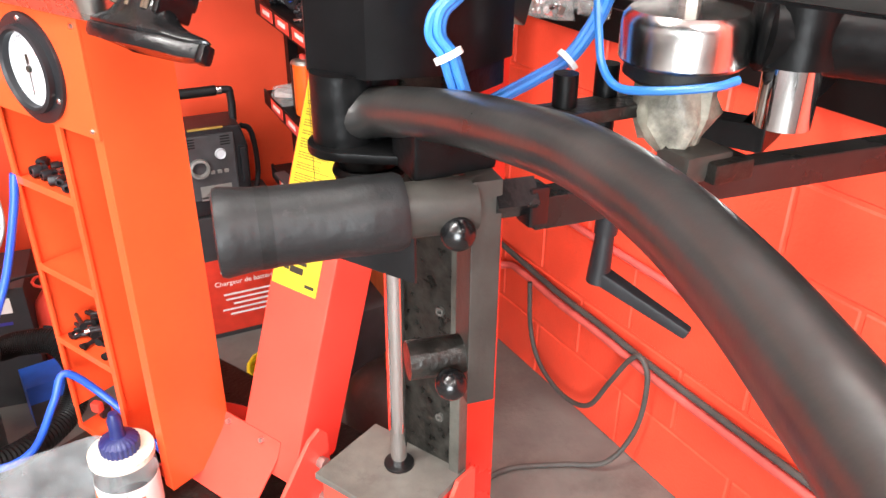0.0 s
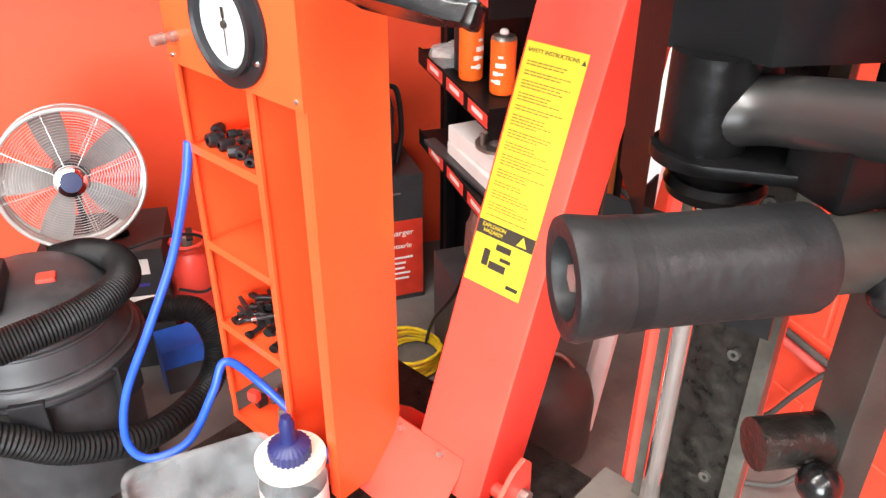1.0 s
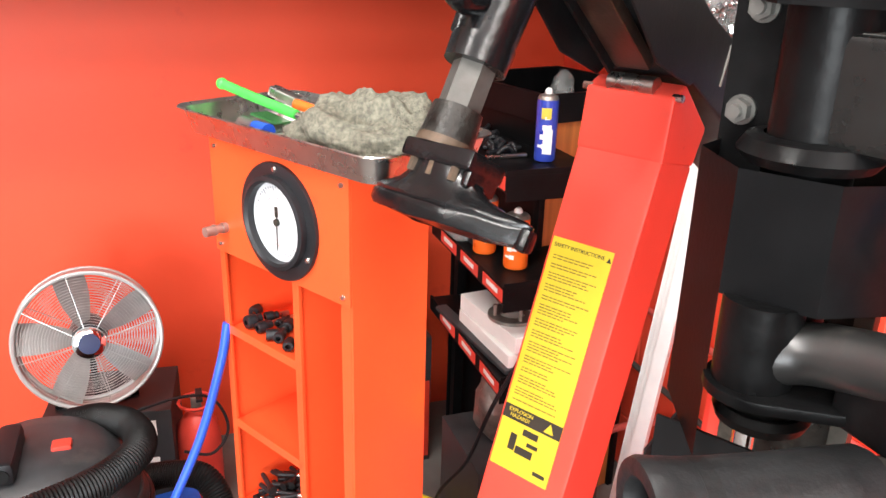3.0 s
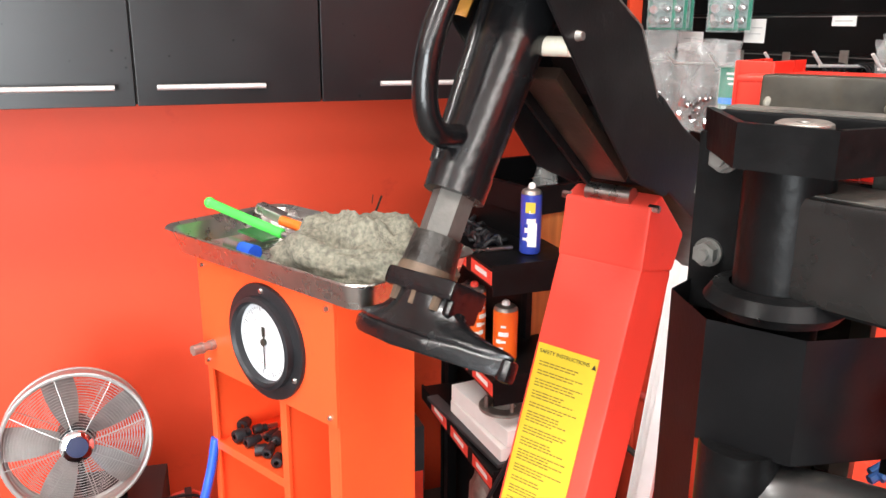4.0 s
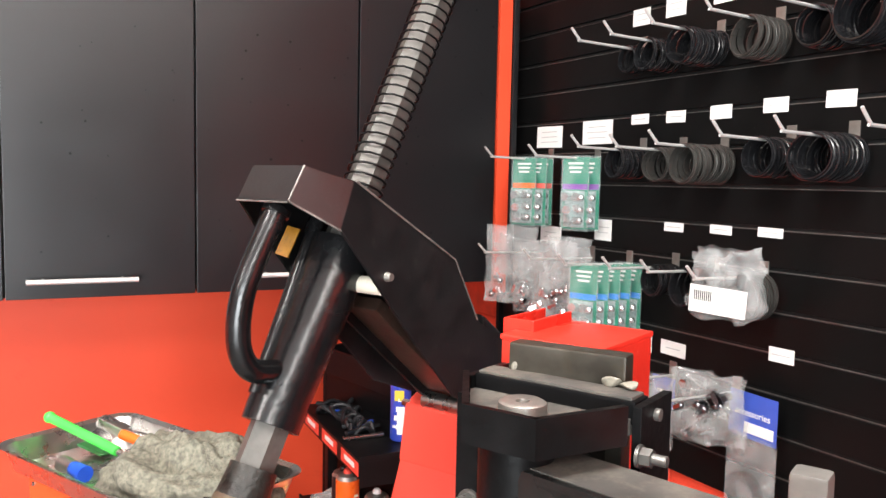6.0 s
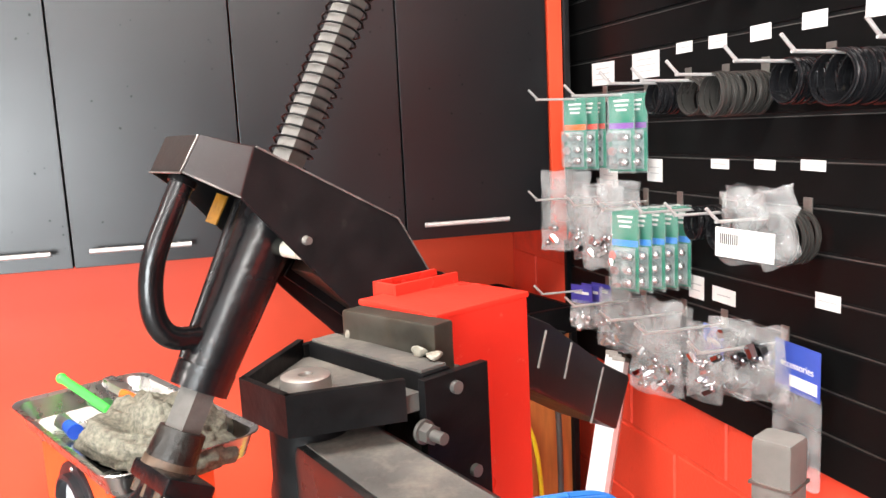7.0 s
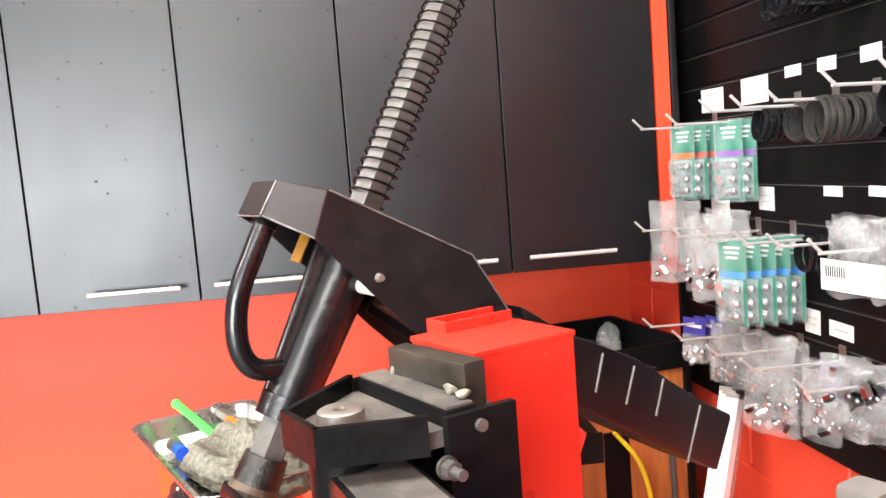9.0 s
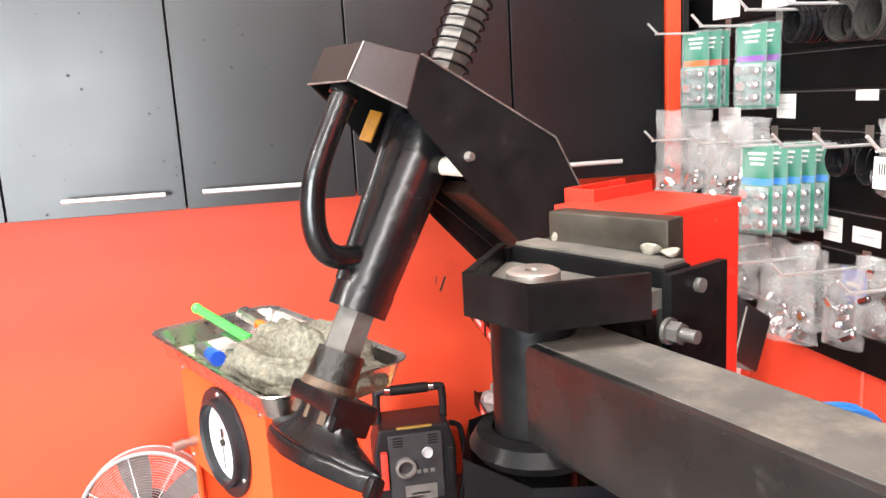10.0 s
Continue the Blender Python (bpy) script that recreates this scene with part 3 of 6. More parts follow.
bm = B()
prism(bm, [(-0.09, 0.50), (-0.09, 0.575), (0.065, 0.742), (0.09, 0.752), (0.105, 0.735), (0.115, 0.50)], -0.298, -0.290, bevel=0.0015)
cheek = part("foot_cheek", bm, CRIMSON, col)
for z in (0.690, 0.615):
    part("cheek_bolt", rodded((0.083, -0.312, z), (0.083, -0.29, z), 0.011, 0.009, 8), DULL_STEEL, cheek)
part("pivot_rod", rodded((0.15, -0.294, 0.575), (0.15, 0.04, 0.575), 0.012), CRIMSON, col)

# label on the column's face
ax = Vector((math.sin(LEAN), 0, math.cos(LEAN)))
nx = Vector((-math.cos(LEAN), 0, math.sin(LEAN)))
LAB = Matrix(((0, ax.x, nx.x, col_x(1.06) + nx.x * 0.0012), (-1, ax.y, nx.y, CY + 0.012), (0, ax.z, nx.z, 1.06 + nx.z * 0.0012), (0, 0, 0, 1)))
LW, LH = 0.108, 0.372
lab = part("warning_label", boxed((0, 0, 0), (LW, LH, 0.001), 0.0), YELLOW, col, "yellow printed safety label", LAB)
lettering("label_title", "SAFETY INSTRUCTIONS", 0.0085, INK, lab, pose(-0.004, LH / 2 - 0.012, 0.0008))
tri = B()
prism(tri, [(0.045, LH / 2 - 0.017), (0.053, LH / 2 - 0.017), (0.049, LH / 2 - 0.009)], 0.0006, 0.0011, axis="Z")
part("title_mark", tri, INK, lab)
bars = B()
rng = random.Random(3)
zz = LH / 2 - 0.028
while zz > -LH / 2 + 0.105:
    for _ in range(rng.randint(2, 4)):
        if zz < -LH / 2 + 0.105:
            break
        w = rng.uniform(0.5, 0.94) * 0.09
        x = -0.045
        while x < -0.045 + w:
            ww = min(rng.uniform(0.004, 0.012), -0.045 + w - x + 0.002)
            cube(bars, (x + ww / 2, zz, 0.0008), (ww, 0.0019, 0.0005))
            x += ww + 0.0016
        zz -= 0.0046
    zz -= 0.005
part("label_print", bars, INK_SOFT, lab)
band = part("label_band", boxed((0, -LH / 2 + 0.088, 0.0009), (LW, 0.022, 0.0006)), INK, lab, "black warning band")
lettering("band_text", "EXPLOSION\nHAZARD!", 0.0085, YELLOW, lab, pose(-0.022, -LH / 2 + 0.0885, 0.0014))
tri = B()
prism(tri, [(0.024, -LH / 2 + 0.081), (0.042, -LH / 2 + 0.081), (0.033, -LH / 2 + 0.096)], 0.0012, 0.0017, axis="Z")
part("band_mark", tri, YELLOW, lab)
pic = B()
for c, s in (((0.004, 0.066), (0.028, 0.010)), ((0.0, 0.036), (0.032, 0.012)), ((0.012, 0.050), (0.02, 0.006)), ((-0.024, 0.045), (0.012, 0.026)), ((0.036, 0.014), (0.022, 0.006))):
    cube(pic, (c[0], -LH / 2 + c[1], 0.0009), (s[0], s[1], 0.0006))
part("label_picture", pic, INK, lab)


LINK = mat("worn_brown_steel", (0.026, 0.015, 0.011), 0.34, metal=0.15, var=0.4, scale=14, bump=0.3, bscale=60, dirt=(0.10, 0.06, 0.04), dirt_amount=0.2, dscale=24)
AMBER = mat("stained_amber_label", (0.42, 0.19, 0.015), 0.5, var=0.2, scale=60, bump=0.02, dirt=(0.03, 0.02, 0.01), dirt_amount=0.4, dscale=90)

# ---- swing head: cover, arm, handle, hex bar, spring and mount head ----
head = thing("mount_arm", "black steel tool arm with folded cover, loop handle and foot", "machine arm", MACHINE)
HY = -0.135
HW = 0.077
side = [(0.122, 1.822), (0.098, 1.763), (0.165, 1.690), (0.243, 1.606), (0.335, 1.515), (0.44, 1.475), (0.49, 1.50), (0.49, 1.566), (0.393, 1.620), (0.334, 1.713)]
# folded sheet cover: sides, top and front faces as one bent sheet
bm = B()
N, F, n2, f2 = HY - HW, HY + HW, HY - 0.048, HY + 0.040
near = [bm.verts.new((x, N, z)) for x, z in side]
far = [bm.verts.new((x, F, z)) for x, z in side]
fu, ff = bm.verts.new((0.067, n2, 1.839)), bm.verts.new((0.067, f2, 1.839))
lu, lf = bm.verts.new((0.042, n2, 1.797)), bm.verts.new((0.042, f2, 1.797))
fs = [bm.faces.new(near), bm.faces.new(far[::-1])]
for a_, b_ in ((0, 9), (9, 8), (8, 7)):
    fs.append(bm.faces.new((near[a_], near[b_], far[b_], far[a_])))
fs.append(bm.faces.new((near[0], far[0], ff, fu)))
fs.append(bm.faces.new((fu, ff, lf, lu)))
fs.append(bm.faces.new((near[0], fu, lu, near[1])))
fs.append(bm.faces.new((far[0], far[1], lf, ff)))
bmesh.ops.recalc_face_normals(bm, faces=fs)
bmesh.ops.solidify(bm, geom=fs, thickness=0.003)
bmesh.ops.bevel(bm, geom=[e for e in bm.edges if len(e.link_faces) == 2 and e.calc_face_angle(0) > 0.3], offset=0.0018, segments=2, affect="EDGES")
part("cover", bm, COVER_BLACK, head, "folded black sheet steel cover")
# pale strips put the bevel highlight into the colour of the worn edges
EDGE_HIGHLIGHT = mat("pale_edge_highlight", (0.16, 0.152, 0.14), 0.42, metal=0.4, var=0.5, scale=50, bump=0.2, dirt=(0.02, 0.018, 0.016), dirt_amount=0.35, dscale=60)
for pts in ([(0.0668, n2 - 0.001, 1.8385), (0.0418, n2 - 0.001, 1.798)], [(0.124, N - 0.0002, 1.8215), (0.333, N - 0.0002, 1.7135), (0.392, N - 0.0002, 1.6205)], [(0.042, n2, 1.7965), (0.042, f2, 1.7965)], [(0.0985, N - 0.0002, 1.7635), (0.044, n2, 1.7970)]):
    part("worn_edge", piped(pts, 0.0013, 6, 1), EDGE_HIGHLIGHT, head, "pale strip painted as the highlight along a worn edge")
bm = B()
prism(bm, [(0.42, 1.625), (0.503, 1.57), (0.585, 1.532), (0.66, 1.495), (0.81, 1.39), (0.882, 1.350), (0.888, 1.343), (0.842, 1.252), (0.515, 1.447), (0.45, 1.485)], HY - 0.069, HY + 0.069, bevel=0.006)
boom = part("boom_cover", bm, COVER_BLACK, head, "moulded black boom cover with scuffed ribs")
for p0, p1 in (((0.577, 1.523), (0.556, 1.463)), ((0.645, 1.488), (0.622, 1.428)), ((0.712, 1.452), (0.69, 1.392)), ((0.802, 1.385), (0.762, 1.29))):
    part("scuffed_rib", piped([(p0[0], HY - 0.070, p0[1]), (p1[0], HY - 0.070, p1[1])], 0.0022, 8, 1), GREY_TAPE, boom)
    part("top_groove", boxed((p0[0] + 0.006, HY, p0[1] + 0.012), (0.006, 0.10, 0.006), 0.001, None), RUBBER, boom)
part("cover_bolt", rodded((0.183, N - 0.008, 1.702), (0.183, N, 1.702), 0.0048, 0.0064, 14), DULL_STEEL, head)
part("spacer_bar", rodded((0.177, N + 0.002, 1.690), (0.177, F - 0.002, 1.690), 0.0115), OFFWHITE, head, "grimy pale spacer bar")
tag = part("warning_tag", boxed((0, 0, 0), (0.003, 0.019, 0.040), 0, pose(0.128, HY + 0.044, 1.742, 14, 24, 20)), AMBER, head, "small amber tag")
part("hinge_link", boxed((0, 0, 0), (0.25, 0.058, 0.020), 0.005, Matrix.Translation((0.326, HY + 0.004, 1.578)) @ Matrix.Rotation(0.68, 4, "Y")), LINK, head, "worn brown steel link")
part("link_rib", boxed((0, 0, 0), (0.25, 0.006, 0.044), 0.002, Matrix.Translation((0.326, HY + 0.036, 1.578)) @ Matrix.Rotation(0.68, 4, "Y")), BLACK_PAINT, head)

BA = Vector((0.066, HY, 1.536))
BD = Vector((0.562, 0, 1.0)).normalized()


def along(h, dx=0.0):
    return BA + BD * (h - 1.536) / BD.z + Vector((dx, 0, 0))


part("bar_sleeve", rodded(along(1.535, 0.002), along(1.735, 0.006), 0.034, 0.0435, 28), BLACK_GLOSS, head, "thick glossy black sleeve")
part("sleeve_seam", piped([along(1.56) + Vector((-0.022, 0.022, 0)), along(1.79) + Vector((-0.030, 0.032, 0))], 0.011, 10, 1), BLACK_GLOSS, head)
part("sleeve_collar", rodded(along(1.524), along(1.550), 0.0365, 0.0375, 28), BLACK_GLOSS, head)
part("hex_bar", rodded(along(1.43), along(2.62), 0.0250, 0.0245, 6), BAR_STEEL, head, "bare steel hexagon bar")
sp = []
turns = 58
for k in range(turns * 12 + 1):
    a = 2 * math.pi * k / 12
    c = along(1.80 + 0.78 * k / (turns * 12))
    sx = Vector((BD.z, 0, -BD.x))
    sp.append(c + 0.0285 * (math.cos(a) * sx + math.sin(a) * Vector((0, 1, 0))))
part("return_spring", piped(sp, 0.0017, 6, 1), BLACK_PAINT, head, "thin black coil spring")
hp = [Vector((x, y, z)) for x, y, z in ((0.062, -0.143, 1.786), (0.044, -0.140, 1.75), (0.021, -0.136, 1.70), (0.013, -0.133, 1.655), (0.017, -0.133, 1.618), (0.036, -0.136, 1.596), (0.085, -0.137, 1.590))]
part("loop_handle", piped(hp, 0.0145, 18, 8), BLACK_GLOSS, head, "bent black tube handle")
part("handle_cap", rodded(hp[0] + BD * 0.002, hp[0] - BD * 0.006, 0.0170), BLACK_PAINT, head)

# mount head
RUST = mat("rusty_steel", (0.075, 0.048, 0.030), 0.6, metal=0.2, var=0.4, scale=50, bump=0.5)
part("bar_socket", rodded(along(1.446), along(1.480), 0.032, 0.029, 24), GREASY, head, "greasy steel socket")
part("rust_ring", rodded(along(1.438), along(1.447), 0.034, 0.0325, 24), RUST, head, "rusty ring")
HM = Matrix.Translation(along(1.434) + Vector((0.004, -0.018, 0))) @ Matrix.Rotation(math.atan(0.54), 4, "Y") @ Matrix.Scale(0.87, 4)
bm = B()
cube(bm, (-0.004, -0.002, -0.008), (0.074, 0.116, 0.026), None, 0.007)
cube(bm, (-0.002, -0.052, -0.020), (0.060, 0.013, 0.040), None, 0.005)
part("clamp_plate", bm, BLACK_GLOSS, head, "chipped black clamp plate", HM)
for y in (-0.034, 0.002, 0.034):
    part("clamp_bolt", rodded((-0.033, y, -0.037), (-0.033, y, -0.018), 0.0062, seg=6), RUST, head, "", HM)
# flared foot: broad toe on one side, long sloping bill on the other
bm = B()
rows = []
prof = [(-0.016, 0.030, 0.047, -0.052), (-0.028, 0.0295, 0.048, -0.055), (-0.040, 0.030, 0.052, -0.063), (-0.051, 0.033, 0.061, -0.080), (-0.060, 0.038, 0.074, -0.108), (-0.066, 0.0425, 0.086, -0.142),
        (-0.070, 0.0450, 0.0925, -0.152), (-0.0725, 0.0445, 0.0920, -0.1515), (-0.0745, 0.0430, 0.0900, -0.150), (-0.0765, 0.0455, 0.0935, -0.153), (-0.079, 0.0465, 0.0945, -0.1545), (-0.090, 0.0460, 0.0940, -0.154), (-0.096, 0.0420, 0.0890, -0.149)]
for z, hx, yp, ym in prof:
    ring = []
    for k in range(40):
        a = 2 * math.pi * k / 40
        c, s = math.cos(a), math.sin(a)
        y = yp * s if s > 0 else -ym * s
        narrow = 1 - 0.62 * max(0, -y - 0.055) / 0.10
        drop = 0.05 * max(0, -y - 0.05) + 0.12 * max(0, y - 0.05)
        flute = 1 + 0.07 * math.cos(7 * a) * max(0, 1 - abs(z + 0.048) / 0.024)
        x = hx * (abs(c) ** 0.75) * (1 if c > 0 else -1) * narrow * flute
        ring.append(bm.verts.new((x - 0.008, y, z + 0.004 + drop + 0.002 * noise.noise(Vector((x * 40, y * 40, z * 30))))))
    rows.append(ring)
for a, b in zip(rows, rows[1:]):
    for k in range(40):
        bm.faces.new((a[k], a[(k + 1) % 40], b[(k + 1) % 40], b[k]))
bm.faces.new(rows[0][::-1])
bm.faces.new(rows[-1])
bmesh.ops.recalc_face_normals(bm, faces=bm.faces)
part("mounting_foot", bm, BLACK_GLOSS, head, "cast black mounting foot with a duckbill", HM)
bm = B()
cube(bm, (-0.008, -0.147, -0.078), (0.022, 0.018, 0.028), None, 0.007)
part("duckbill_tip", bm, BLACK_GLOSS, head, "", HM)


# ---- helper post with carriage ----
post = thing("helper_post", "red steel post with black carriage, guide rails and air cylinder", "machine column", MACHINE)
PY = -0.532
STAINED = mat("brown_stained_steel", (0.060, 0.054, 0.043), 0.34, metal=0.4, var=0.5, scale=22, bump=0.15, bscale=90, dirt=(0.050, 0.034, 0.016), dirt_amount=0.5, dscale=26, rvar=0.12)
RAIL = mat("oily_grey_rail", (0.085, 0.082, 0.070), 0.42, metal=0.3, var=0.3, scale=30, bump=0.35, bscale=140, dirt=(0.02, 0.018, 0.015), dirt_amount=0.3, dscale=34)
POCKED = mat("pocked_greasy_steel", (0.018, 0.0165, 0.014), 0.32, metal=0.3, var=0.7, scale=60, bump=1.0, bscale=75, dirt=(0.075, 0.066, 0.05), dirt_amount=0.3, dscale=70, rvar=0.2)
bm = B()
cube(bm, (0.155, -0.493, 0.834), (0.120, 0.112, 1.668), None, 0.004)
part("post_tube", bm, POST_RED, post, "red enamelled square post")
part("post_cap", boxed((0.155, -0.493, 1.6690), (0.122, 0.114, 0.006), 0.002), POST_RED, post)
bm = B()
for y in (-0.456, -0.4235):
    cube(bm, (0.1665, y, 1.647), (0.085, 0.004, 0.072), None, 0.001)
cube(bm, (0.126, -0.4398, 1.647), (0.004, 0.0286, 0.072), None, 0.001)
cube(bm, (0.207, -0.4398, 1.637), (0.004, 0.0286, 0.046), None, 0.001)
part("cable_duct", bm, POST_RED, post, "open red cable duct")
for y in (-0.570, -0.470):
    part("guide_rail", boxed((0.086, y, 1.0), (0.020, 0.016, 1.24), 0.0015), RAIL, post, "oily grey guide rail")
part("rail_back", boxed((0.092, -0.520, 0.99), (0.012, 0.084, 1.2)), POCKED, post)
part("red_flank", boxed((0.094, -0.452, 0.98), (0.010, 0.012, 1.22)), CRIMSON, post)
for z in (1.24, 1.07, 0.90):
    bm = B()
    turned(bm, [(0.0028, 0.0), (0.0028, 0.004), (0.0062, 0.004), (0.0066, 0.0)], Matrix.Translation((0.086, -0.540, z)) @ Matrix.Rotation(radians(-90), 4, "Y"), 16)
    part("rail_screw", bm, BAR_STEEL, post)
part("rod_gland", rodded((0.045, -0.499, 0.8235), (0.045, -0.499, 0.8275), 0.021, 0.021, 24), RUBBER, post, "dark gland round the rod")
part("piston_rod", rodded((0.045, -0.499, 0.824), (0.045, -0.499, 1.32), 0.0115), CHROME, post, "polished chrome piston rod")
PLATE = mat("worn_grey_plate", (0.105, 0.098, 0.086), 0.6, var=0.3, scale=20, bump=0.3, bscale=90, dirt=(0.05, 0.042, 0.034), dirt_amount=0.3, dscale=22)
part("base_box", boxed((0.026, -0.499, 0.406), (0.118, 0.150, 0.812), 0.004), CRIMSON, post)
bm = B()
cube(bm, (0.026, -0.499, 0.8185), (0.130, 0.164, 0.011), None, 0.002)
part("base_plate", bm, PLATE, post, "greasy grey steel top plate")
for y in (-0.588,):
    bm = B()
    prism(bm, [(-0.02, 0.62), (-0.02, 0.72), (0.06, 0.830), (0.099, 0.826), (0.099, 0.62)], y - 0.003, y + 0.003)
    part("gusset", bm, CRIMSON, post)

BOLT = mat("dark_zinc_bolt", (0.14, 0.136, 0.126), 0.34, metal=0.6, var=0.3, bump=0.15)

# clevis frame
bm = B()
for y in (-0.4505, -0.6145):
    cube(bm, (0.052, y, 1.512), (0.068, 0.008, 0.268), None, 0.001)
part("side_plate", bm, BLACK_PAINT, post, "black drilled side plates")
bm = B()
ring_o = [(0.086, -0.6215), (0.004, -0.613), (-0.075, -0.574), (-0.075, -0.507), (0.018, -0.444), (0.086, -0.444)]
for (xa, ya), (xb, yb) in zip(ring_o[1:], ring_o[2:-1]):
    a, b = Vector((xa, ya, 0)), Vector((xb, yb, 0))
    d = (b - a).normalized()
    nn = Vector((-d.y, d.x, 0)) * -0.006
    prism(bm, [(a.x, a.y), (b.x, b.y), (b.x + nn.x, b.y + nn.y), (a.x + nn.x, a.y + nn.y)], 1.6175, 1.6495, axis="Z")
part("clevis_rim", bm, BLACK_PAINT, post, "bent black flat-bar rim")
bm = B()
prism(bm, [(0.09, -0.612), (0.006, -0.606), (-0.068, -0.570), (-0.068, -0.510), (0.022, -0.450), (0.09, -0.450)], 1.620, 1.634, axis="Z")
part("top_plate", bm, DUSTY, post, "dusty top plate")
part("cross_bar", boxed((0.038, PY, 1.638), (0.030, 0.158, 0.020), 0.003), BLACK_MATT, post)
part("dusty_ledge", boxed((0.038, PY, 1.6492), (0.026, 0.150, 0.003), 0.001), DUSTY, post)
part("stop_block", boxed((0, 0, 0), (0.024, 0.112, 0.042), 0.003, pose(0.064, -0.530, 1.655, 0, 0, 6)), STAINED, post, "stained bare steel stop block")
for y, r, sx, sy, sz in ((-0.484, 0.011, 0.30, 0.80, 1.4), (-0.578, 0.006, 0.7, 1.6, 0.7), (-0.594, 0.005, 1.2, 1.6, 0.45)):
    bm = B()
    bmesh.ops.create_icosphere(bm, subdivisions=3, radius=r)
    for v in bm.verts:
        v.co = Vector((v.co.x * sx, v.co.y * sy, v.co.z * sz)) + noise.noise_vector(v.co * 130 + Vector((y * 40, 0, 0))) * 0.0035
    part("grease_blob", bm, GREASE, post, "dried pale grease", pose(0.050, y, 1.6515 + r * 0.5))
bm = B()
turned(bm, [(0.0, 0.007), (0.0055, 0.007), (0.006, 0.0115), (0.016, 0.0125), (0.0195, 0.0105), (0.0205, 0.0), (0.0205, -0.008)], pose(-0.035, -0.539, 1.6375), seg=28)
part("pin_head", bm, DULL_STEEL, post, "bare steel pin head")
part("swivel_pin", rodded((-0.030, PY, 1.30), (-0.030, PY, 1.622), 0.032, 0.032, 28), BLACK_PAINT, post)
bm = B()
turned(bm, [(0.034, 0.012), (0.046, 0.010), (0.052, 0.0), (0.046, -0.008), (0.034, -0.008)], pose(-0.030, PY, 1.515), seg=28)
part("washer_flange", bm, BLACK_PAINT, post)
bm = B()
turned(bm, [(0.030, 0.007), (0.036, 0.007), (0.039, 0.0), (0.036, -0.008), (0.030, -0.008)], pose(-0.030, PY, 1.300), seg=28)
part("lower_flange", bm, BLACK_PAINT, post)
for x, y, z, s in ((0.0138, -0.6185, 1.608, -1),):
    bm = B()
    rod(bm, (x, y, z), (x, y + s * 0.003, z), 0.0095, seg=20)
    rod(bm, (x, y + s * 0.003, z), (x, y + s * 0.012, z), 0.0080, seg=6)
    rod(bm, (x, y + s * 0.012, z), (x, y + s * 0.024, z), 0.0046, seg=14)
    part("carriage_bolt", bm, BOLT, post)
part("front_flange", boxed((0.012, -0.467, 1.556), (0.008, 0.044, 0.150), 0.001), BLACK_PAINT, post)
for y, z in ((-0.468, 1.611), (-0.462, 1.531)):
    bm = B()
    rod(bm, (0.0085, y, z), (0.005, y, z), 0.0122, seg=22)
    rod(bm, (0.005, y, z), (-0.004, y, z), 0.0100, seg=6)
    rod(bm, (-0.004, y, z), (-0.010, y, z), 0.0055, seg=14)
    part("carriage_bolt", bm, BOLT, post)
for x, z in ((0.0484, 1.634), (0.066, 1.56)):
    bm = B()
    rod(bm, (x, -0.6185, z), (x, -0.623, z), 0.0052, seg=18)
    part("cap_screw", bm, BOLT, post)
# octagonal guard, one folded sheet with a longer flap
bm = B()
pg = [(0.075, -0.448), (-0.029, -0.449), (-0.079, -0.501), (-0.074, -0.571), (-0.005, -0.628), (0.085, -0.628)]
lo = [bm.verts.new((x, y, 1.408)) for x, y in pg]
hi = [bm.verts.new((x, y, 1.505)) for x, y in pg]
fs = [bm.faces.new((lo[k], lo[k + 1], hi[k + 1], hi[k])) for k in range(len(pg) - 1)]
d0, d1 = bm.verts.new((-0.029, -0.449, 1.285)), bm.verts.new((-0.079, -0.501, 1.262))
fs.append(bm.faces.new((d0, d1, lo[2], lo[1])))
bmesh.ops.solidify(bm, geom=fs, thickness=0.0025)
bmesh.ops.recalc_face_normals(bm, faces=bm.faces)
part("guard_sheet", bm, GUARD, post, "folded black sheet guard")
bm = B()
prism(bm, [(0.05, 1.250), (-0.05, 1.228), (-0.05, 1.205), (0.05, 1.215)], -0.447, -0.445)
prism(bm, [(-0.058, -0.456), (-0.055, -0.456), (-0.047, -0.605), (-0.050, -0.605)], 1.196, 1.272, axis="Z")
part("lower_guard", bm, GUARD, post)

# upper square swing arm
arm = thing("square_swing_arm", "dusty black square-tube swing arm", "machine arm")
A0, AD = Vector((0.232, 1.045, 0)), Vector((0.335, -0.945, 0)).normalized()
AS = Vector((-AD.y, AD.x, 0))
am = Matrix(((AD.x, AS.x, 0, A0.x), (AD.y, AS.y, 0, A0.y), (0, 0, 1, 1.562), (0, 0, 0, 1)))
part("arm_tube", boxed((0.46, 0, 0), (0.92, 0.072, 0.078), 0.008, am), TUBE_BLACK, arm, "satin black square tube")
part("dust_layer", boxed((0.46, 0, 0.0388), (0.90, 0.058, 0.0016), 0.0005, am), DUSTY, arm, "brown shop dust along the top")
part("arm_underside", boxed((0.46, 0, -0.0375), (0.90, 0.060, 0.006), 0.0, am), BLACK_PAINT, arm)

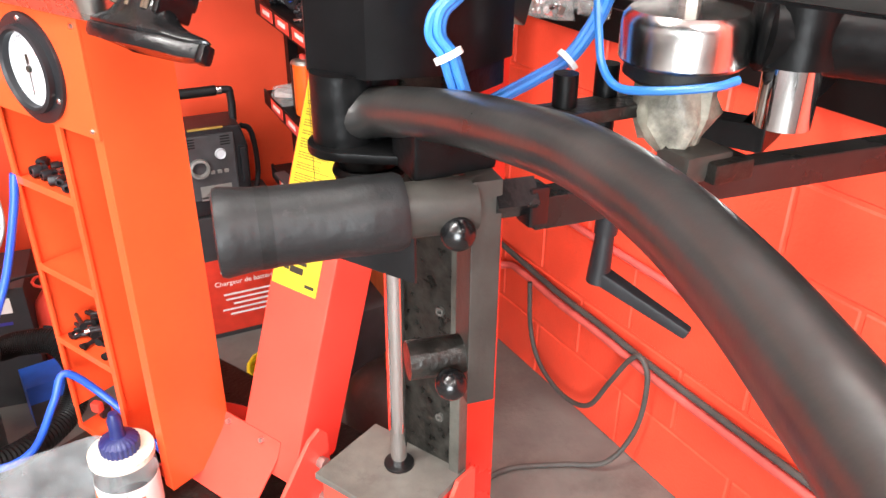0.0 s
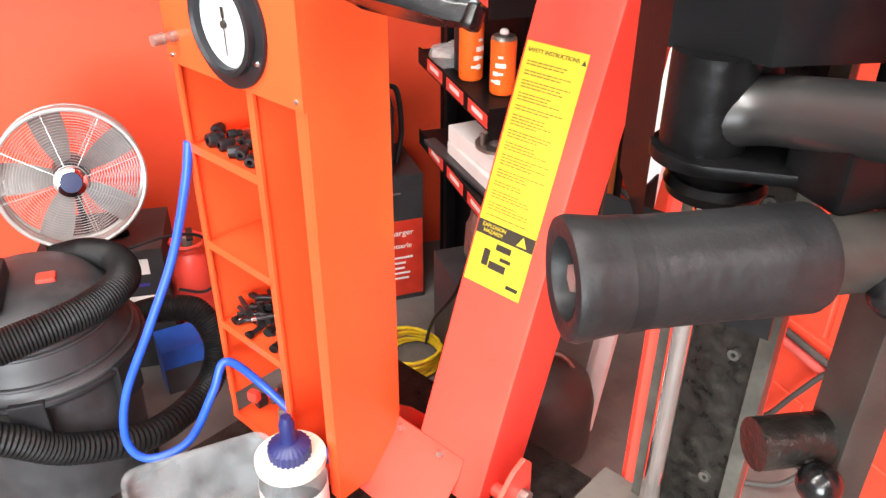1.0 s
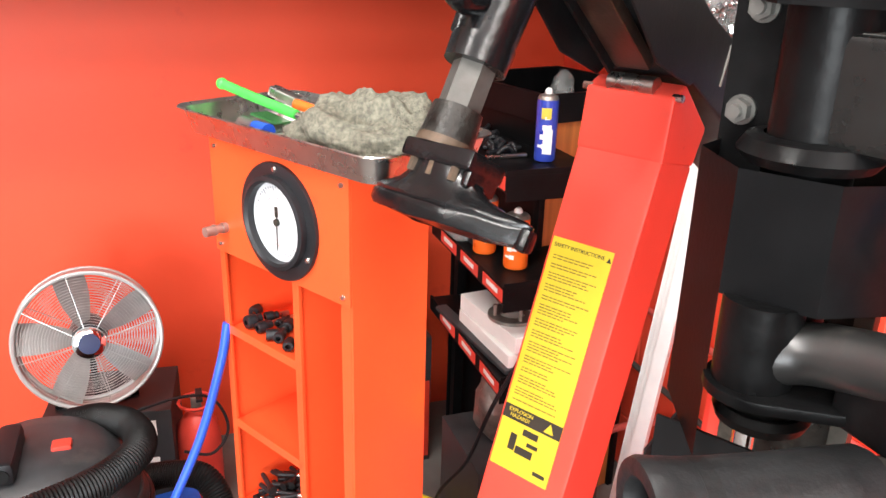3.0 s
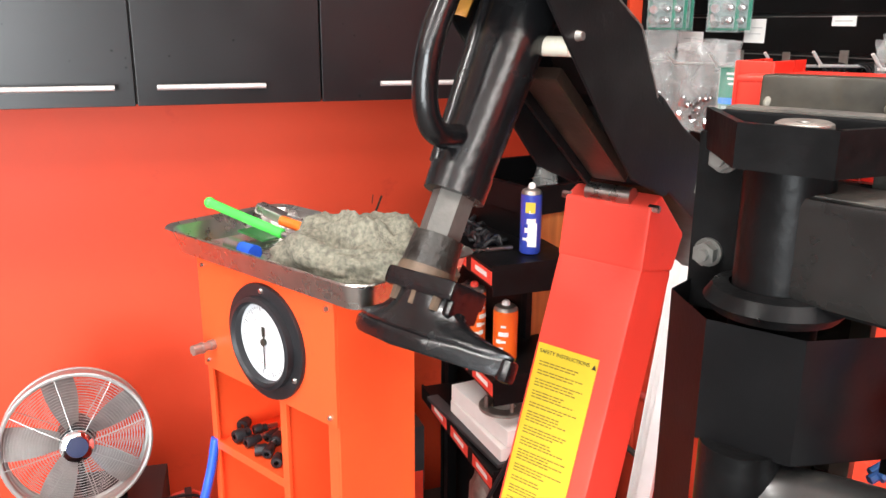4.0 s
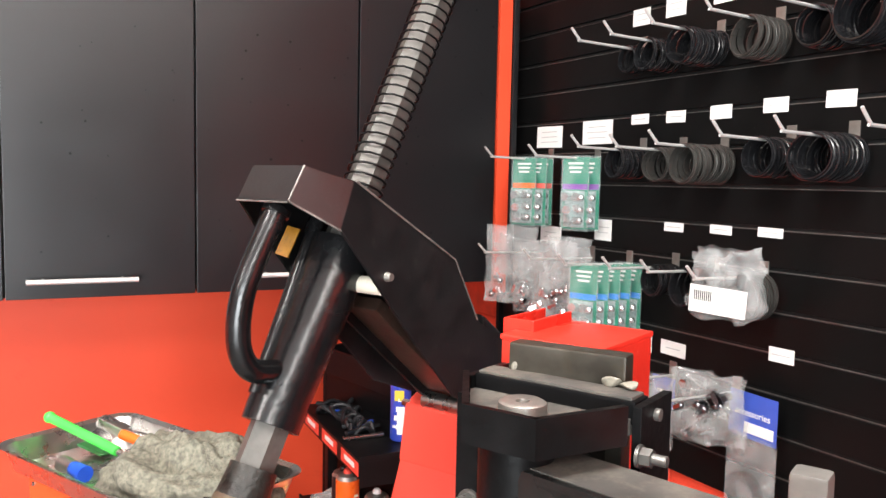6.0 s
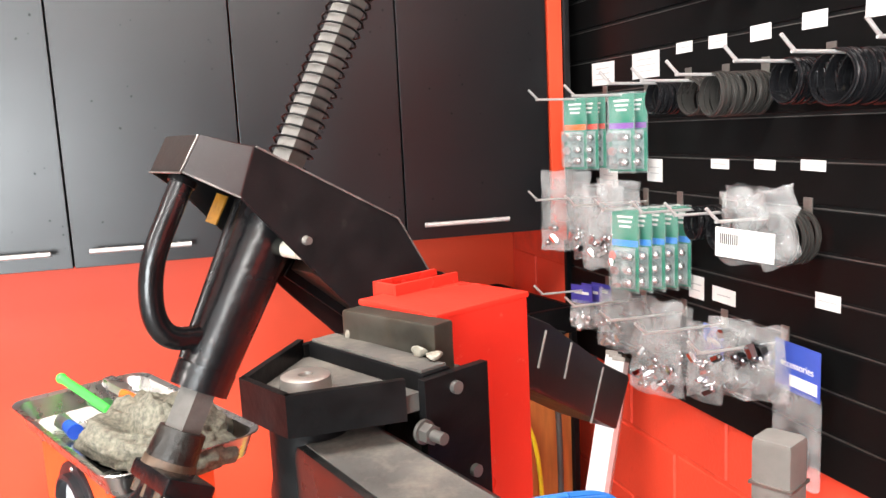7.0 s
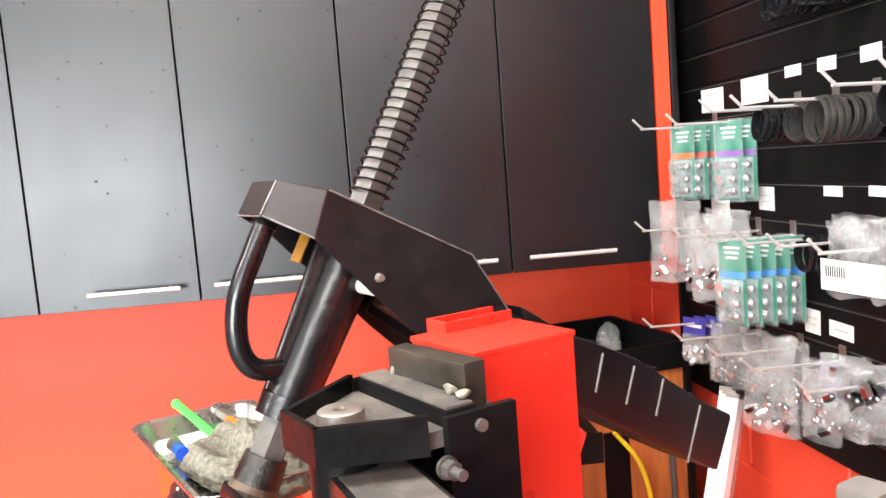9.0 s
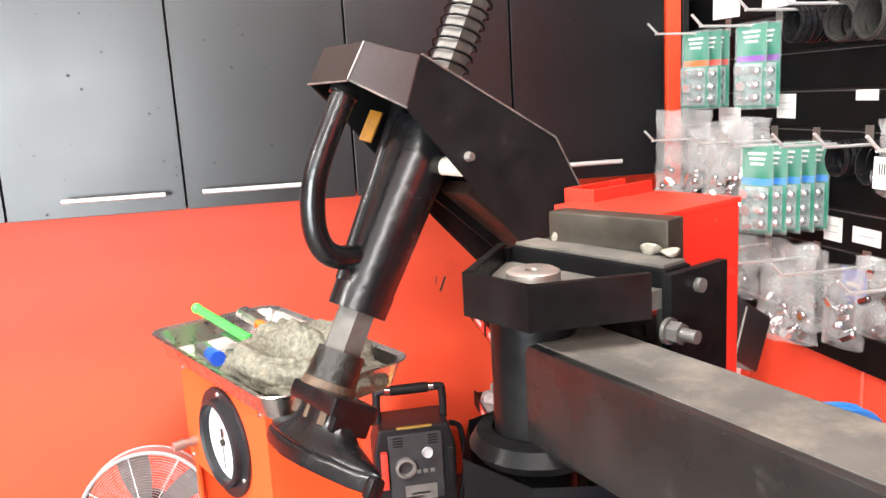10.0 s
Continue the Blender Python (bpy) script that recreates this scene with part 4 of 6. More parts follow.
# lower bent round arm
barm = thing("bent_tube_arm", "bent glossy black round-tube arm", "machine arm")
part("tube", piped([(0.190, 1.006, 1.362), (0.204, 0.992, 1.367), (0.226, 0.962, 1.377), (0.248, 0.88, 1.394), (0.256, 0.801, 1.407), (0.259, 0.70, 1.420), (0.250, 0.61, 1.422), (0.229, 0.53, 1.423), (0.20, 0.45, 1.422), (0.13, 0.28, 1.421), (0.05, 0.08, 1.42)], 0.0235, 24, 8), ARM_TUBE, barm)
bm = B()
oval = [(0.040 * math.cos(radians(90 + 15 * k)), 0.040 * math.sin(radians(90 + 15 * k))) for k in range(13)] + [(0.075, -0.034), (0.082, -0.026), (0.082, 0.026), (0.075, 0.034)]
prism(bm, oval, -0.005, 0.005, axis="Z", bevel=0.003)
part("joint_flange", bm, BLACK_PAINT, barm, "thick rounded black flange", pose(0.200, 1.000, 1.337, 0, 0, -38))

part("arm_joint", rodded((0.197, 1.003, 1.33), (0.197, 1.003, 1.41), 0.030, 0.030, 24), BLACK_PAINT, barm)

# ---- roller bracket and far bar ----
ROLLER = mat("scuffed_roller_rubber", (0.011, 0.0112, 0.0118), 0.5, var=0.45, scale=16, bump=0.5, bscale=90, dirt=(0.06, 0.06, 0.06), dirt_amount=0.14, dscale=22, spec=0.3, rvar=0.12)
SHAFT = mat("dull_dark_shaft", (0.04, 0.037, 0.032), 0.5, metal=0.3, var=0.3, scale=18, bump=0.25, bscale=90, dirt=(0.025, 0.021, 0.017), dirt_amount=0.35, dscale=14)
rb = thing("roller_bracket", "black rubber roller on a dark steel bracket with ball knobs", "roller")
R0, R1 = Vector((0.052, 0.926, 1.303)), Vector((0.214, 0.897, 1.305))
RD = (R1 - R0).normalized()
rm = Matrix.Translation(R0) @ RD.to_track_quat("Z", "Y").to_matrix().to_4x4()
bm = B()
LN = (R1 - R0).length
turned(bm, [(0.0, 0.026), (0.0235, 0.026), (0.0245, 0.006), (0.0265, 0.002), (0.0330, 0.0), (0.0385, 0.0015), (0.0400, 0.006), (0.0382, 0.018), (0.0366, 0.032), (0.0356, 0.050), (0.0352, 0.115), (0.0358, 0.118), (0.0358, LN - 0.006), (0.033, LN), (0.0, LN)], rm, 40)
part("roller", bm, ROLLER, rb, "scuffed black rubber roller")
part("worn_band", rodded(R0 + RD * 0.036, R0 + RD * 0.048, 0.0366, 0.0362, 36), RUBBER, rb, "darker worn band")
part("end_bolt", rodded(R0 + RD * 0.007, R0 + RD * 0.027, 0.0095, 0.0095, 6), DULL_STEEL, rb, "greasy steel end bolt")
part("end_washer", rodded(R0 + RD * 0.022, R0 + RD * 0.0275, 0.0165, 0.0165, 20), BAR_STEEL, rb)
for k in range(3):
    part("grub_screw", rodded(R0 + RD * 0.018 + Vector((0, 0.017 * math.cos(k * 2.1 + 0.6), 0.017 * math.sin(k * 2.1 + 0.6))), R0 + RD * 0.027 + Vector((0, 0.017 * math.cos(k * 2.1 + 0.6), 0.017 * math.sin(k * 2.1 + 0.6))), 0.0045, seg=8), STEEL, rb)
part("shaft", rodded(R1 - RD * 0.01, R1 + RD * 0.066, 0.026, 0.026, 24), SHAFT, rb, "bare greasy shaft")
part("end_stub", rodded(R1 + RD * 0.085, R1 + RD * 0.125, 0.020, 0.020, 4), BLACK_GLOSS, rb)
bk = pose(0.290, 0.893, 0, 0, 0, -8)
part("flat_bar", boxed((0, 0, 1.206), (0.030, 0.042, 0.250), 0.002, bk), SHAFT, rb, "dark flat steel bar")
part("clamp_body", boxed((0.268, 0.925, 1.352), (0.085, 0.055, 0.046), 0.006), BLACK_PAINT, rb, "dark clamp body under the arm")
part("lower_stub", rodded((0.220, 0.908, 1.131), (0.282, 0.896, 1.131), 0.0205, 0.0205, 22), GREASY, rb)
for x, y, z in ((0.2535, 0.864, 1.289), (0.2505, 0.868, 1.119)):
    part("ball_knob", ball((x, y, z), 0.0165), BLACK_GLOSS, rb, "glossy black ball knob")
    part("knob_stem", rodded((x, y, z), (x + 0.004, y + 0.045, z + 0.018), 0.006), GREASY, rb)

fb = thing("clamp_bar", "black square bar with lever clamp and chrome pressing disc", "clamp")
part("square_bar", boxed((0, 0, 0), (0.80, 0.030, 0.034), 0.003, Matrix.Translation((0.735, 0.846, 1.290)) @ Matrix.Rotation(radians(-5), 4, "Z")), TUBE_BLACK, fb)
part("bar_end_block", boxed((0.338, 0.876, 1.298), (0.022, 0.026, 0.040), 0.004), BLACK_GLOSS, fb)
part("lever_hub", rodded((0.429, 0.882, 1.188), (0.431, 0.880, 1.250), 0.0125, 0.0095), PLASTIC, fb)
part("hub_collar", rodded((0.431, 0.880, 1.246), (0.431, 0.878, 1.278), 0.012), PLASTIC, fb)
bm = B()
lv0, lv1 = Vector((0.429, 0.882, 1.197)), Vector((0.481, 0.801, 1.159))
lq = Matrix.Translation((lv0 + lv1) / 2) @ (lv1 - lv0).to_track_quat("X", "Z").to_matrix().to_4x4()
vs = cube(bm, (0, 0, 0), ((lv1 - lv0).length + 0.012, 0.018, 0.016), None, 0.004)
for v in bm.verts:
    v.co.y *= 1.1 - 4.0 * (v.co.x + 0.05)
    v.co.z *= 1.1 - 3.0 * (v.co.x + 0.05)
bmesh.ops.transform(bm, matrix=lq, verts=bm.verts[:])
part("clamp_lever", bm, PLASTIC, fb, "black plastic clamp lever")
dm = pose(0.508, 0.890, 1.388)
bm = B()
turned(bm, [(0.0, 0.078), (0.055, 0.074), (0.0605, 0.068), (0.062, 0.06), (0.062, 0.028), (0.058, 0.024), (0.0, 0.024)], dm, 48)
part("pressing_disc", bm, DISC, fb, "polished steel pressing disc")
bm = B()
turned(bm, [(0.0, 0.026), (0.054, 0.024), (0.056, 0.012), (0.048, 0.006), (0.0, 0.004)], dm, 36)
part("rubber_pad", bm, RUBBER, fb)
part("disc_nut", rodded((0.508, 0.890, 1.464), (0.508, 0.890, 1.482), 0.011, 0.010, 6), DULL_STEEL, fb)
bm = B()
turned(bm, [(0.0, 0.008), (0.034, 0.006), (0.036, -0.03), (0.028, -0.06), (0.0, -0.062)], dm, 24)
for v in bm.verts:
    v.co += noise.noise_vector(v.co * 60) * 0.015
part("greased_joint", bm, GREASE, fb, "greasy pale swivel joint")
part("joint_plate", boxed((0.435, 0.925, 1.362), (0.12, 0.045, 0.014), 0.003), GREASY, fb)
part("swivel_block", boxed((0.515, 0.86, 1.318), (0.06, 0.05, 0.030), 0.008), SHAFT, fb)
for x, y in ((0.402, 0.93), (0.462, 0.945)):
    part("socket_bolt", rodded((x, y, 1.31), (x, y, 1.402), 0.0125, 0.0125, 18), BLACK_PAINT, fb)
part("chrome_sleeve", rodded((0.572, 0.812, 1.362), (0.572, 0.812, 1.425), 0.0265, 0.0265, 28), CHROME, fb, "polished chrome sleeve")
part("sleeve_arm", rodded((0.572, 0.812, 1.422), (0.572, 0.812, 1.50), 0.036, 0.034, 24), BLACK_PAINT, fb)
part("holder_arm", piped([(0.548, 0.835, 1.452), (0.61, 0.80, 1.448), (0.70, 0.735, 1.44), (0.86, 0.60, 1.44)], 0.04, 22, 6), BLACK_PAINT, fb, "thick black holder arm")
part("corner_clamp", boxed((0.535, 0.845, 1.315), (0.05, 0.045, 0.022), 0.004, None), GREASY, fb)

# blue pneumatic lines with ties
for path, nm in (([(0.280, 0.899, 1.372), (0.277, 0.902, 1.392), (0.271, 0.909, 1.418), (0.267, 0.915, 1.436), (0.258, 0.922, 1.452), (0.262, 0.925, 1.470), (0.275, 0.922, 1.483), (0.296, 0.914, 1.505), (0.332, 0.918, 1.532), (0.375, 0.93, 1.546), (0.414, 0.94, 1.543)], "front"), ([(0.34, 1.0, 1.35), (0.368, 0.997, 1.362), (0.405, 0.992, 1.378), (0.441, 0.987, 1.397), (0.465, 0.980, 1.432), (0.476, 0.978, 1.457), (0.484, 0.976, 1.482), (0.476, 0.968, 1.508), (0.45, 0.955, 1.531), (0.414, 0.94, 1.543)], "back")):
    bundle = thing("air_line_bundle", "bundle of blue pneumatic lines held by a white cable tie", "air lines")
    for k in range(4):
        off = Vector((0.006 * math.cos(k * 1.57), 0.005 * math.sin(k * 1.57), 0.003 * (k % 2)))
        part("air_line", piped([Vector(p) + off for p in path], 0.0042, 8, 6), BLUE_LINE, bundle)
    c = Vector(path[3])
    d = (Vector(path[4]) - Vector(path[2])).normalized()
    bm = B()
    rod(bm, c - d * 0.003, c + d * 0.003, 0.0135, 0.0135, 16)
    part("cable_tie", bm, WHITE_PLASTIC, bundle)
solid("thin_air_line", piped([(0.435, 0.945, 1.51), (0.430, 0.931, 1.48), (0.432, 0.925, 1.439), (0.434, 0.917, 1.409), (0.440, 0.898, 1.392), (0.455, 0.862, 1.396), (0.490, 0.825, 1.405), (0.515, 0.820, 1.41)], 0.0042, 8), BLUE_LINE, "thin pale blue air line looped under the disc", "air line")

# grey taped post of the next machine
gp = thing("taped_post", "square steel bar end wrapped in grey tape on a wall arm", "post", pose(0.785, 1.185, 0, 0, 0, 28.57))
part("post_shaft", boxed((0, 0, 1.30), (0.042, 0.045, 0.20), 0.004), BLACK_PAINT, gp)
part("tape_wrap", boxed((0, 0, 1.372), (0.048, 0.050, 0.16), 0.008), GREY_TAPE, gp, "grey cloth tape wrap")
part("tape_collar", boxed((0, 0, 1.395), (0.051, 0.053, 0.004), 0.001), DULL_STEEL, gp)
part("wall_arm", boxed((0.0, 0.0, 1.235), (0.05, 0.05, 0.05), 0.004), BLACK_PAINT, gp)
part("wall_arm", boxed((0.215, -0.115, 1.225), (0.47, 0.04, 0.04), 0.004), BLACK_PAINT, gp)
part("arm_knuckle", boxed((0.0, -0.065, 1.225), (0.045, 0.14, 0.04), 0.004), BLACK_PAINT, gp)

# machine deck under the stand and column
deck = thing("machine_base", "red steel machine base under column and stand", "machine base", MACHINE)
part("base_body", boxed((0.02, 0.02, 0.245), (0.62, 0.56, 0.49), 0.006), CRIMSON, deck)
part("base_deck", boxed((0.02, 0.02, 0.497), (0.64, 0.58, 0.008), 0.002), GREASY, deck, "oily steel deck plate")
for s in (0.06, 0.24):
    part("stand_foot", boxed((0.06, s, 0.516), (0.09, 0.03, 0.03), 0.002), CRIMSON, deck)

# tub and lubricant jar on the deck
tub = thing("plastic_tub", "milky translucent plastic tub", "tub", pose(-0.205, 1.45, 0.502, 0, 0, 6))
bm = B()
tl = []
for ins, z in ((0.018, 0.0), (0.0, 0.088), (-0.006, 0.091), (-0.006, 0.095), (0.003, 0.095), (0.02, 0.004)):
    hx, hy = 0.115 - ins, 0.16 - ins
    lp = []
    for cx, cy, a0 in ((1, 1, 0), (-1, 1, 90), (-1, -1, 180), (1, -1, 270)):
        for s in range(5):
            a = radians(a0 + 90 * s / 4)
            lp.append(bm.verts.new((cx * (hx - 0.03) + 0.03 * math.cos(a), cy * (hy - 0.03) + 0.03 * math.sin(a), z)))
    tl.append(lp)
for a, b in zip(tl, tl[1:]):
    for k in range(20):
        bm.faces.new((a[k], a[(k + 1) % 20], b[(k + 1) % 20], b[k]))
bm.faces.new(tl[0][::-1])
bm.faces.new(tl[-1])
bmesh.ops.recalc_face_normals(bm, faces=bm.faces)
part("tub_wall", bm, TUB, tub)

jar = thing("lubricant_jar", "clear plastic jar with blue spout cap and orange label", "jar", pose(-0.078, 1.500, 0.502) @ Matrix.Diagonal((1, 1, 0.88, 1)))
bm = B()
turned(bm, [(0.0, 0.0), (0.050, 0.0), (0.054, 0.006), (0.054, 0.135), (0.050, 0.150), (0.046, 0.155), (0.0, 0.155)], None, 32)
part("jar_body", bm, TUB, jar)
bm = B()
turned(bm, [(0.0545, 0.02), (0.0548, 0.02), (0.0548, 0.105), (0.0545, 0.105)], None, 32)
part("label_wrap", bm, WHITE, jar)
bm = B()
for k in range(9):
    a = 2.6 + k * 0.24
    cube(bm, (0, 0.0552, 0.055), (0.0125, 0.0006, 0.05), Matrix.Rotation(a - math.pi / 2 + 0.5, 4, "Z"))
part("orange_print", bm, ORANGE_CAN, jar)
bm = B()
turned(bm, [(0.050, 0.150), (0.056, 0.152), (0.056, 0.166), (0.050, 0.168), (0.0, 0.168)], None, 32)
part("grimy_rim", bm, OFFWHITE, jar)
bm = B()
turned(bm, [(0.032, 0.168), (0.033, 0.190), (0.026, 0.198), (0.014, 0.202), (0.012, 0.222), (0.0125, 0.240), (0.008, 0.256), (0.0, 0.258)], None, 96)
for v in bm.verts:
    if v.co.z < 0.195 and v.co.xy.length > 0.02:
        v.co.xy *= 1.0 + 0.05 * math.cos(24 * math.atan2(v.co.y, v.co.x))
part("spout_cap", bm, mat("navy_cap", (0.012, 0.018, 0.10), 0.4, bump=0.02), jar, "navy blue ribbed spout cap")


# ---- contents of the stand ----
def socket(x, y, z, a, r=0.009, ln=0.024, material=PLASTIC, tip=None):
    s = thing("impact_socket", "small black impact socket lying on an orange shelf", "socket", MACHINE @ pose(x, y, z + r, 0, 90, a), "sockets in the stand")
    bm = B()
    turned(bm, [(0.004, 0.0), (r * 0.9, 0.0), (r, 0.002), (r, ln * 0.6), (r * 0.75, ln * 0.7), (r * 0.75, ln), (0.004, ln)], None, 14)
    part("socket_body", bm, material, s)
    if tip:
        part("bright_end", rodded((0, 0, ln), (0, 0, ln + 0.018), r * 0.55, seg=12), STEEL, s)
    return s


rng = random.Random(5)
for k in range(13):
    y = 0.286 - 0.16 * (k % 7) / 6.5 + rng.uniform(-0.006, 0.006)
    socket(0.004 + 0.025 * (k // 7) + rng.uniform(0, 0.04), y, 1.0775, rng.uniform(-60, 60), rng.uniform(0.008, 0.011), rng.uniform(0.02, 0.03), tip=k % 2 == 0)
for k in range(44):
    z = 0.7475 + 0.010 * (k // 10)
    y, x, a = rng.uniform(0.145, 0.272), rng.uniform(0.022, 0.085), rng.uniform(0, 180)
    vt = thing("tyre_valve", "black rubber tyre valve in a loose pile", "tyre valve", MACHINE @ pose(x, y, z + 0.007, rng.uniform(-15, 15), 0, a), "valves in the stand")
    part("stem", rodded((-0.022, 0, 0), (0.022, 0, 0), 0.0045, 0.0038, 10), PLASTIC, vt)
    part("bulb", rodded((-0.030, 0, 0), (-0.020, 0, 0), 0.008, 0.006, 12), RUBBER, vt)
    if k % 3 == 0:
        part("cap", rodded((0.022, 0, 0), (0.030, 0, 0), 0.004, seg=10), CHROME, vt)
for k in range(18):
    x, y, a = rng.uniform(0.01, 0.09), rng.uniform(0.13, 0.275), rng.uniform(0, 360)
    bm = B()
    cube(bm, (0, 0, 0.012), (0.022, 0.016, 0.022), None, 0.004)
    solid("small_fitting", bm, (PLASTIC, DULL_STEEL, CRIMSON, BAR_STEEL)[k % 4], "loose small metal or plastic fitting in the bottom shelf", "fitting", MACHINE @ pose(x, y, 0.5375 + 0.02 * (k // 9), 0, 0, a), "fittings in the stand")

# ---- in the tray ----
bm = B()
bmesh.ops.create_uvsphere(bm, u_segments=128, v_segments=72, radius=1.0)
for v in bm.verts:
    p = v.co.copy()
    v.co = Vector((p.x * 0.090, p.y * 0.130, max(p.z, -0.25) * 0.056))
    n1, n2_, n3 = noise.noise(p * 1.7 + Vector((3, 1, 0))), noise.noise(p * 4.1), noise.noise(p * 9.0)
    fold = abs(noise.noise(p * 2.6 + Vector((7, 2, 1))))
    v.co += Vector((p.x * 0.7, p.y * 0.7, 1.2 * max(0, p.z))) * (0.028 * n1 + 0.012 * n2_ + 0.006 * n3 + 0.0016 * noise.noise(p * 24) + 0.0008 * noise.noise(p * 60) - 0.03 * max(0, 0.16 - fold))
zmin = min(v.co.z for v in bm.verts)
for v in bm.verts:
    v.co.z -= zmin
solid("shop_rag", bm, CLOTH, "crumpled grubby grey-beige shop rag in the tray", "rag", MACHINE @ pose(0.072, 0.040, TZ + 0.006, 0, 0, 8))
gt = thing("valve_tool", "tool with a bright green rubber grip resting on the tray", "hand tool", MACHINE)
part("green_grip", piped([(0.035, 0.330, TZ + 0.062), (0.045, 0.27, TZ + 0.050), (0.055, 0.185, TZ + 0.036)], 0.0072, 16, 4), GREEN_GRIP, gt)
part("grip_end", ball((0.0345, 0.334, TZ + 0.0625), 0.0088), GREEN_GRIP, gt)
part("steel_shank", rodded((0.055, 0.19, TZ + 0.036), (0.07, 0.10, TZ + 0.024), 0.005), STEEL, gt)
wr = thing("pliers", "steel pliers with orange grips lying in the tray", "pliers", MACHINE)
part("jaw", boxed((0, 0, 0), (0.022, 0.05, 0.016), 0.004, pose(0.10, 0.268, TZ + 0.046, 18, 0, 20)), STEEL, wr)
part("grip", piped([(0.10, 0.245, TZ + 0.038), (0.11, 0.20, TZ + 0.03), (0.108, 0.13, TZ + 0.02)], 0.008, 12, 4), ORANGE_CAN, wr)
part("grip", piped([(0.105, 0.245, TZ + 0.038), (0.132, 0.20, TZ + 0.026), (0.138, 0.13, TZ + 0.016)], 0.008, 12, 4), STEEL, wr)
cp = thing("blue_capped_tool", "small steel tool with blue cap in the tray", "hand tool", MACHINE)
part("barrel", rodded((0.0, 0.235, TZ + 0.022), (0.0, 0.205, TZ + 0.022), 0.012, 0.010), STEEL, cp)
part("cap", rodded((0.0, 0.205, TZ + 0.022), (0.0, 0.175, TZ + 0.020), 0.010, 0.012), BLUE_HOSE, cp)
bm = B()
cube(bm, (0, 0, 0), (0.04, 0.05, 0.004), pose(0.085, 0.285, TZ + 0.012, 12, 6, 15), 0.001)
solid("green_packet", bm, mat("green_packet_film", (0.03, 0.16, 0.04), 0.4), "flat green packet lying in the tray", "packet", MACHINE)

# ---- blue air hose beside the stand ----
solid("blue_air_hose", piped([(-0.150, 1.752, 1.085), (-0.165, 1.745, 1.02), (-0.205, 1.735, 0.898), (-0.262, 1.72, 0.78), (-0.320, 1.71, 0.66), (-0.335, 1.70, 0.57), (-0.305, 1.69, 0.53), (-0.235, 1.69, 0.55), (-0.180, 1.70, 0.64), (-0.150, 1.715, 0.688), (-0.095, 1.70, 0.632), (-0.035, 1.64, 0.565), (0.01, 1.55, 0.522)], 0.0075, 12, 10), BLUE_HOSE, "shiny blue air hose looped beside the stand", "air hose")


# ---- fan ----
def fan():
    m = Matrix.Translation((-0.463, 2.70, 0.641)) @ Vector((0.10, -0.97, 0.22)).to_track_quat("Z", "Y").to_matrix().to_4x4()
    f = thing("floor_fan", "silver metal floor fan with wire guard and grey blades", "fan", m)
    R = 0.182
    for z, r in ((0.045, R), (-0.045, R)):
        bm = B()
        tube(bm, [(r * math.cos(k * math.pi / 24), r * math.sin(k * math.pi / 24), z) for k in range(49)], 0.006, 8, 1)
        part("guard_rim", bm, WIRE, f)
    bm = B()
    turned(bm, [(R, -0.045), (R + 0.002, -0.045), (R + 0.002, 0.045), (R, 0.045)], None, 48)
    part("guard_band", bm, WIRE, f)
    for zf in (1, -1):
        for j in range(20):
            r = 0.042 + (R - 0.047) * j / 19
            z = zf * (0.045 + 0.028 * (1 - (r / R) ** 2))
            part("guard_ring", piped([(r * math.cos(k * math.pi / 20), r * math.sin(k * math.pi / 20), z) for k in range(41)], 0.00075, 5, 1), WIRE, f)
        for k in range(8):
            a = k * math.pi / 4 + 0.2
            part("guard_spoke", piped([(r * math.cos(a), r * math.sin(a), zf * (0.047 + 0.028 * (1 - (r / R) ** 2))) for r in (0.03, 0.08, 0.14, R)], 0.0012, 5, 1), WIRE, f)
    bm = B()
    turned(bm, [(0.0, 0.086), (0.028, 0.085), (0.040, 0.080), (0.042, 0.07), (0.0, 0.07)], None, 28)
    part("badge_ring", bm, CHROME, f)
    bm = B()
    turned(bm, [(0.0, 0.088), (0.026, 0.087), (0.028, 0.084)], None, 24)
    part("badge", bm, mat("navy_badge", (0.03, 0.04, 0.10), 0.4, bump=0), f)
    for k in range(5):
        bm = B()
        g = []
        for i in range(7):
            r = 0.040 + 0.138 * i / 6
            w = 0.026 + 0.040 * math.sin(min(1, i / 5) * 1.6)
            row = []
            for j in range(5):
                s = j / 4 - 0.5
                a = s * w / r * 1.2
                row.append(bm.verts.new((r * math.cos(a), r * math.sin(a), s * 0.045)))
            g.append(row)
        for a, b in zip(g, g[1:]):
            for j in range(4):
                bm.faces.new((a[j], a[j + 1], b[j + 1], b[j]))
        bmesh.ops.solidify(bm, geom=bm.faces[:], thickness=0.0016)
        part("blade", bm, mat("grey_blade", (0.42, 0.42, 0.41), 0.4, metal=0.3) if k == 0 else bpy.data.materials["grey_blade"], f, "grey fan blade", Matrix.Rotation(k * 2 * math.pi / 5 + 0.5, 4, "Z"))
    bm = B()
    turned(bm, [(0.0, 0.03), (0.04, 0.025), (0.045, -0.03), (0.05, -0.06), (0.045, -0.12), (0.0, -0.125)], None, 24)
    part("motor", bm, PLASTIC, f)
    bm = B()
    tube(bm, [(0, -0.02, -0.11), (0, -0.12, -0.12), (0, -0.20, -0.10)], 0.009, 10, 5)
    tube(bm, [(-0.11, -0.205, -0.10), (0.11, -0.205, -0.10)], 0.009, 10, 1)
    part("stand_tube", bm, BLACK_PAINT, f)
    return f


fan()

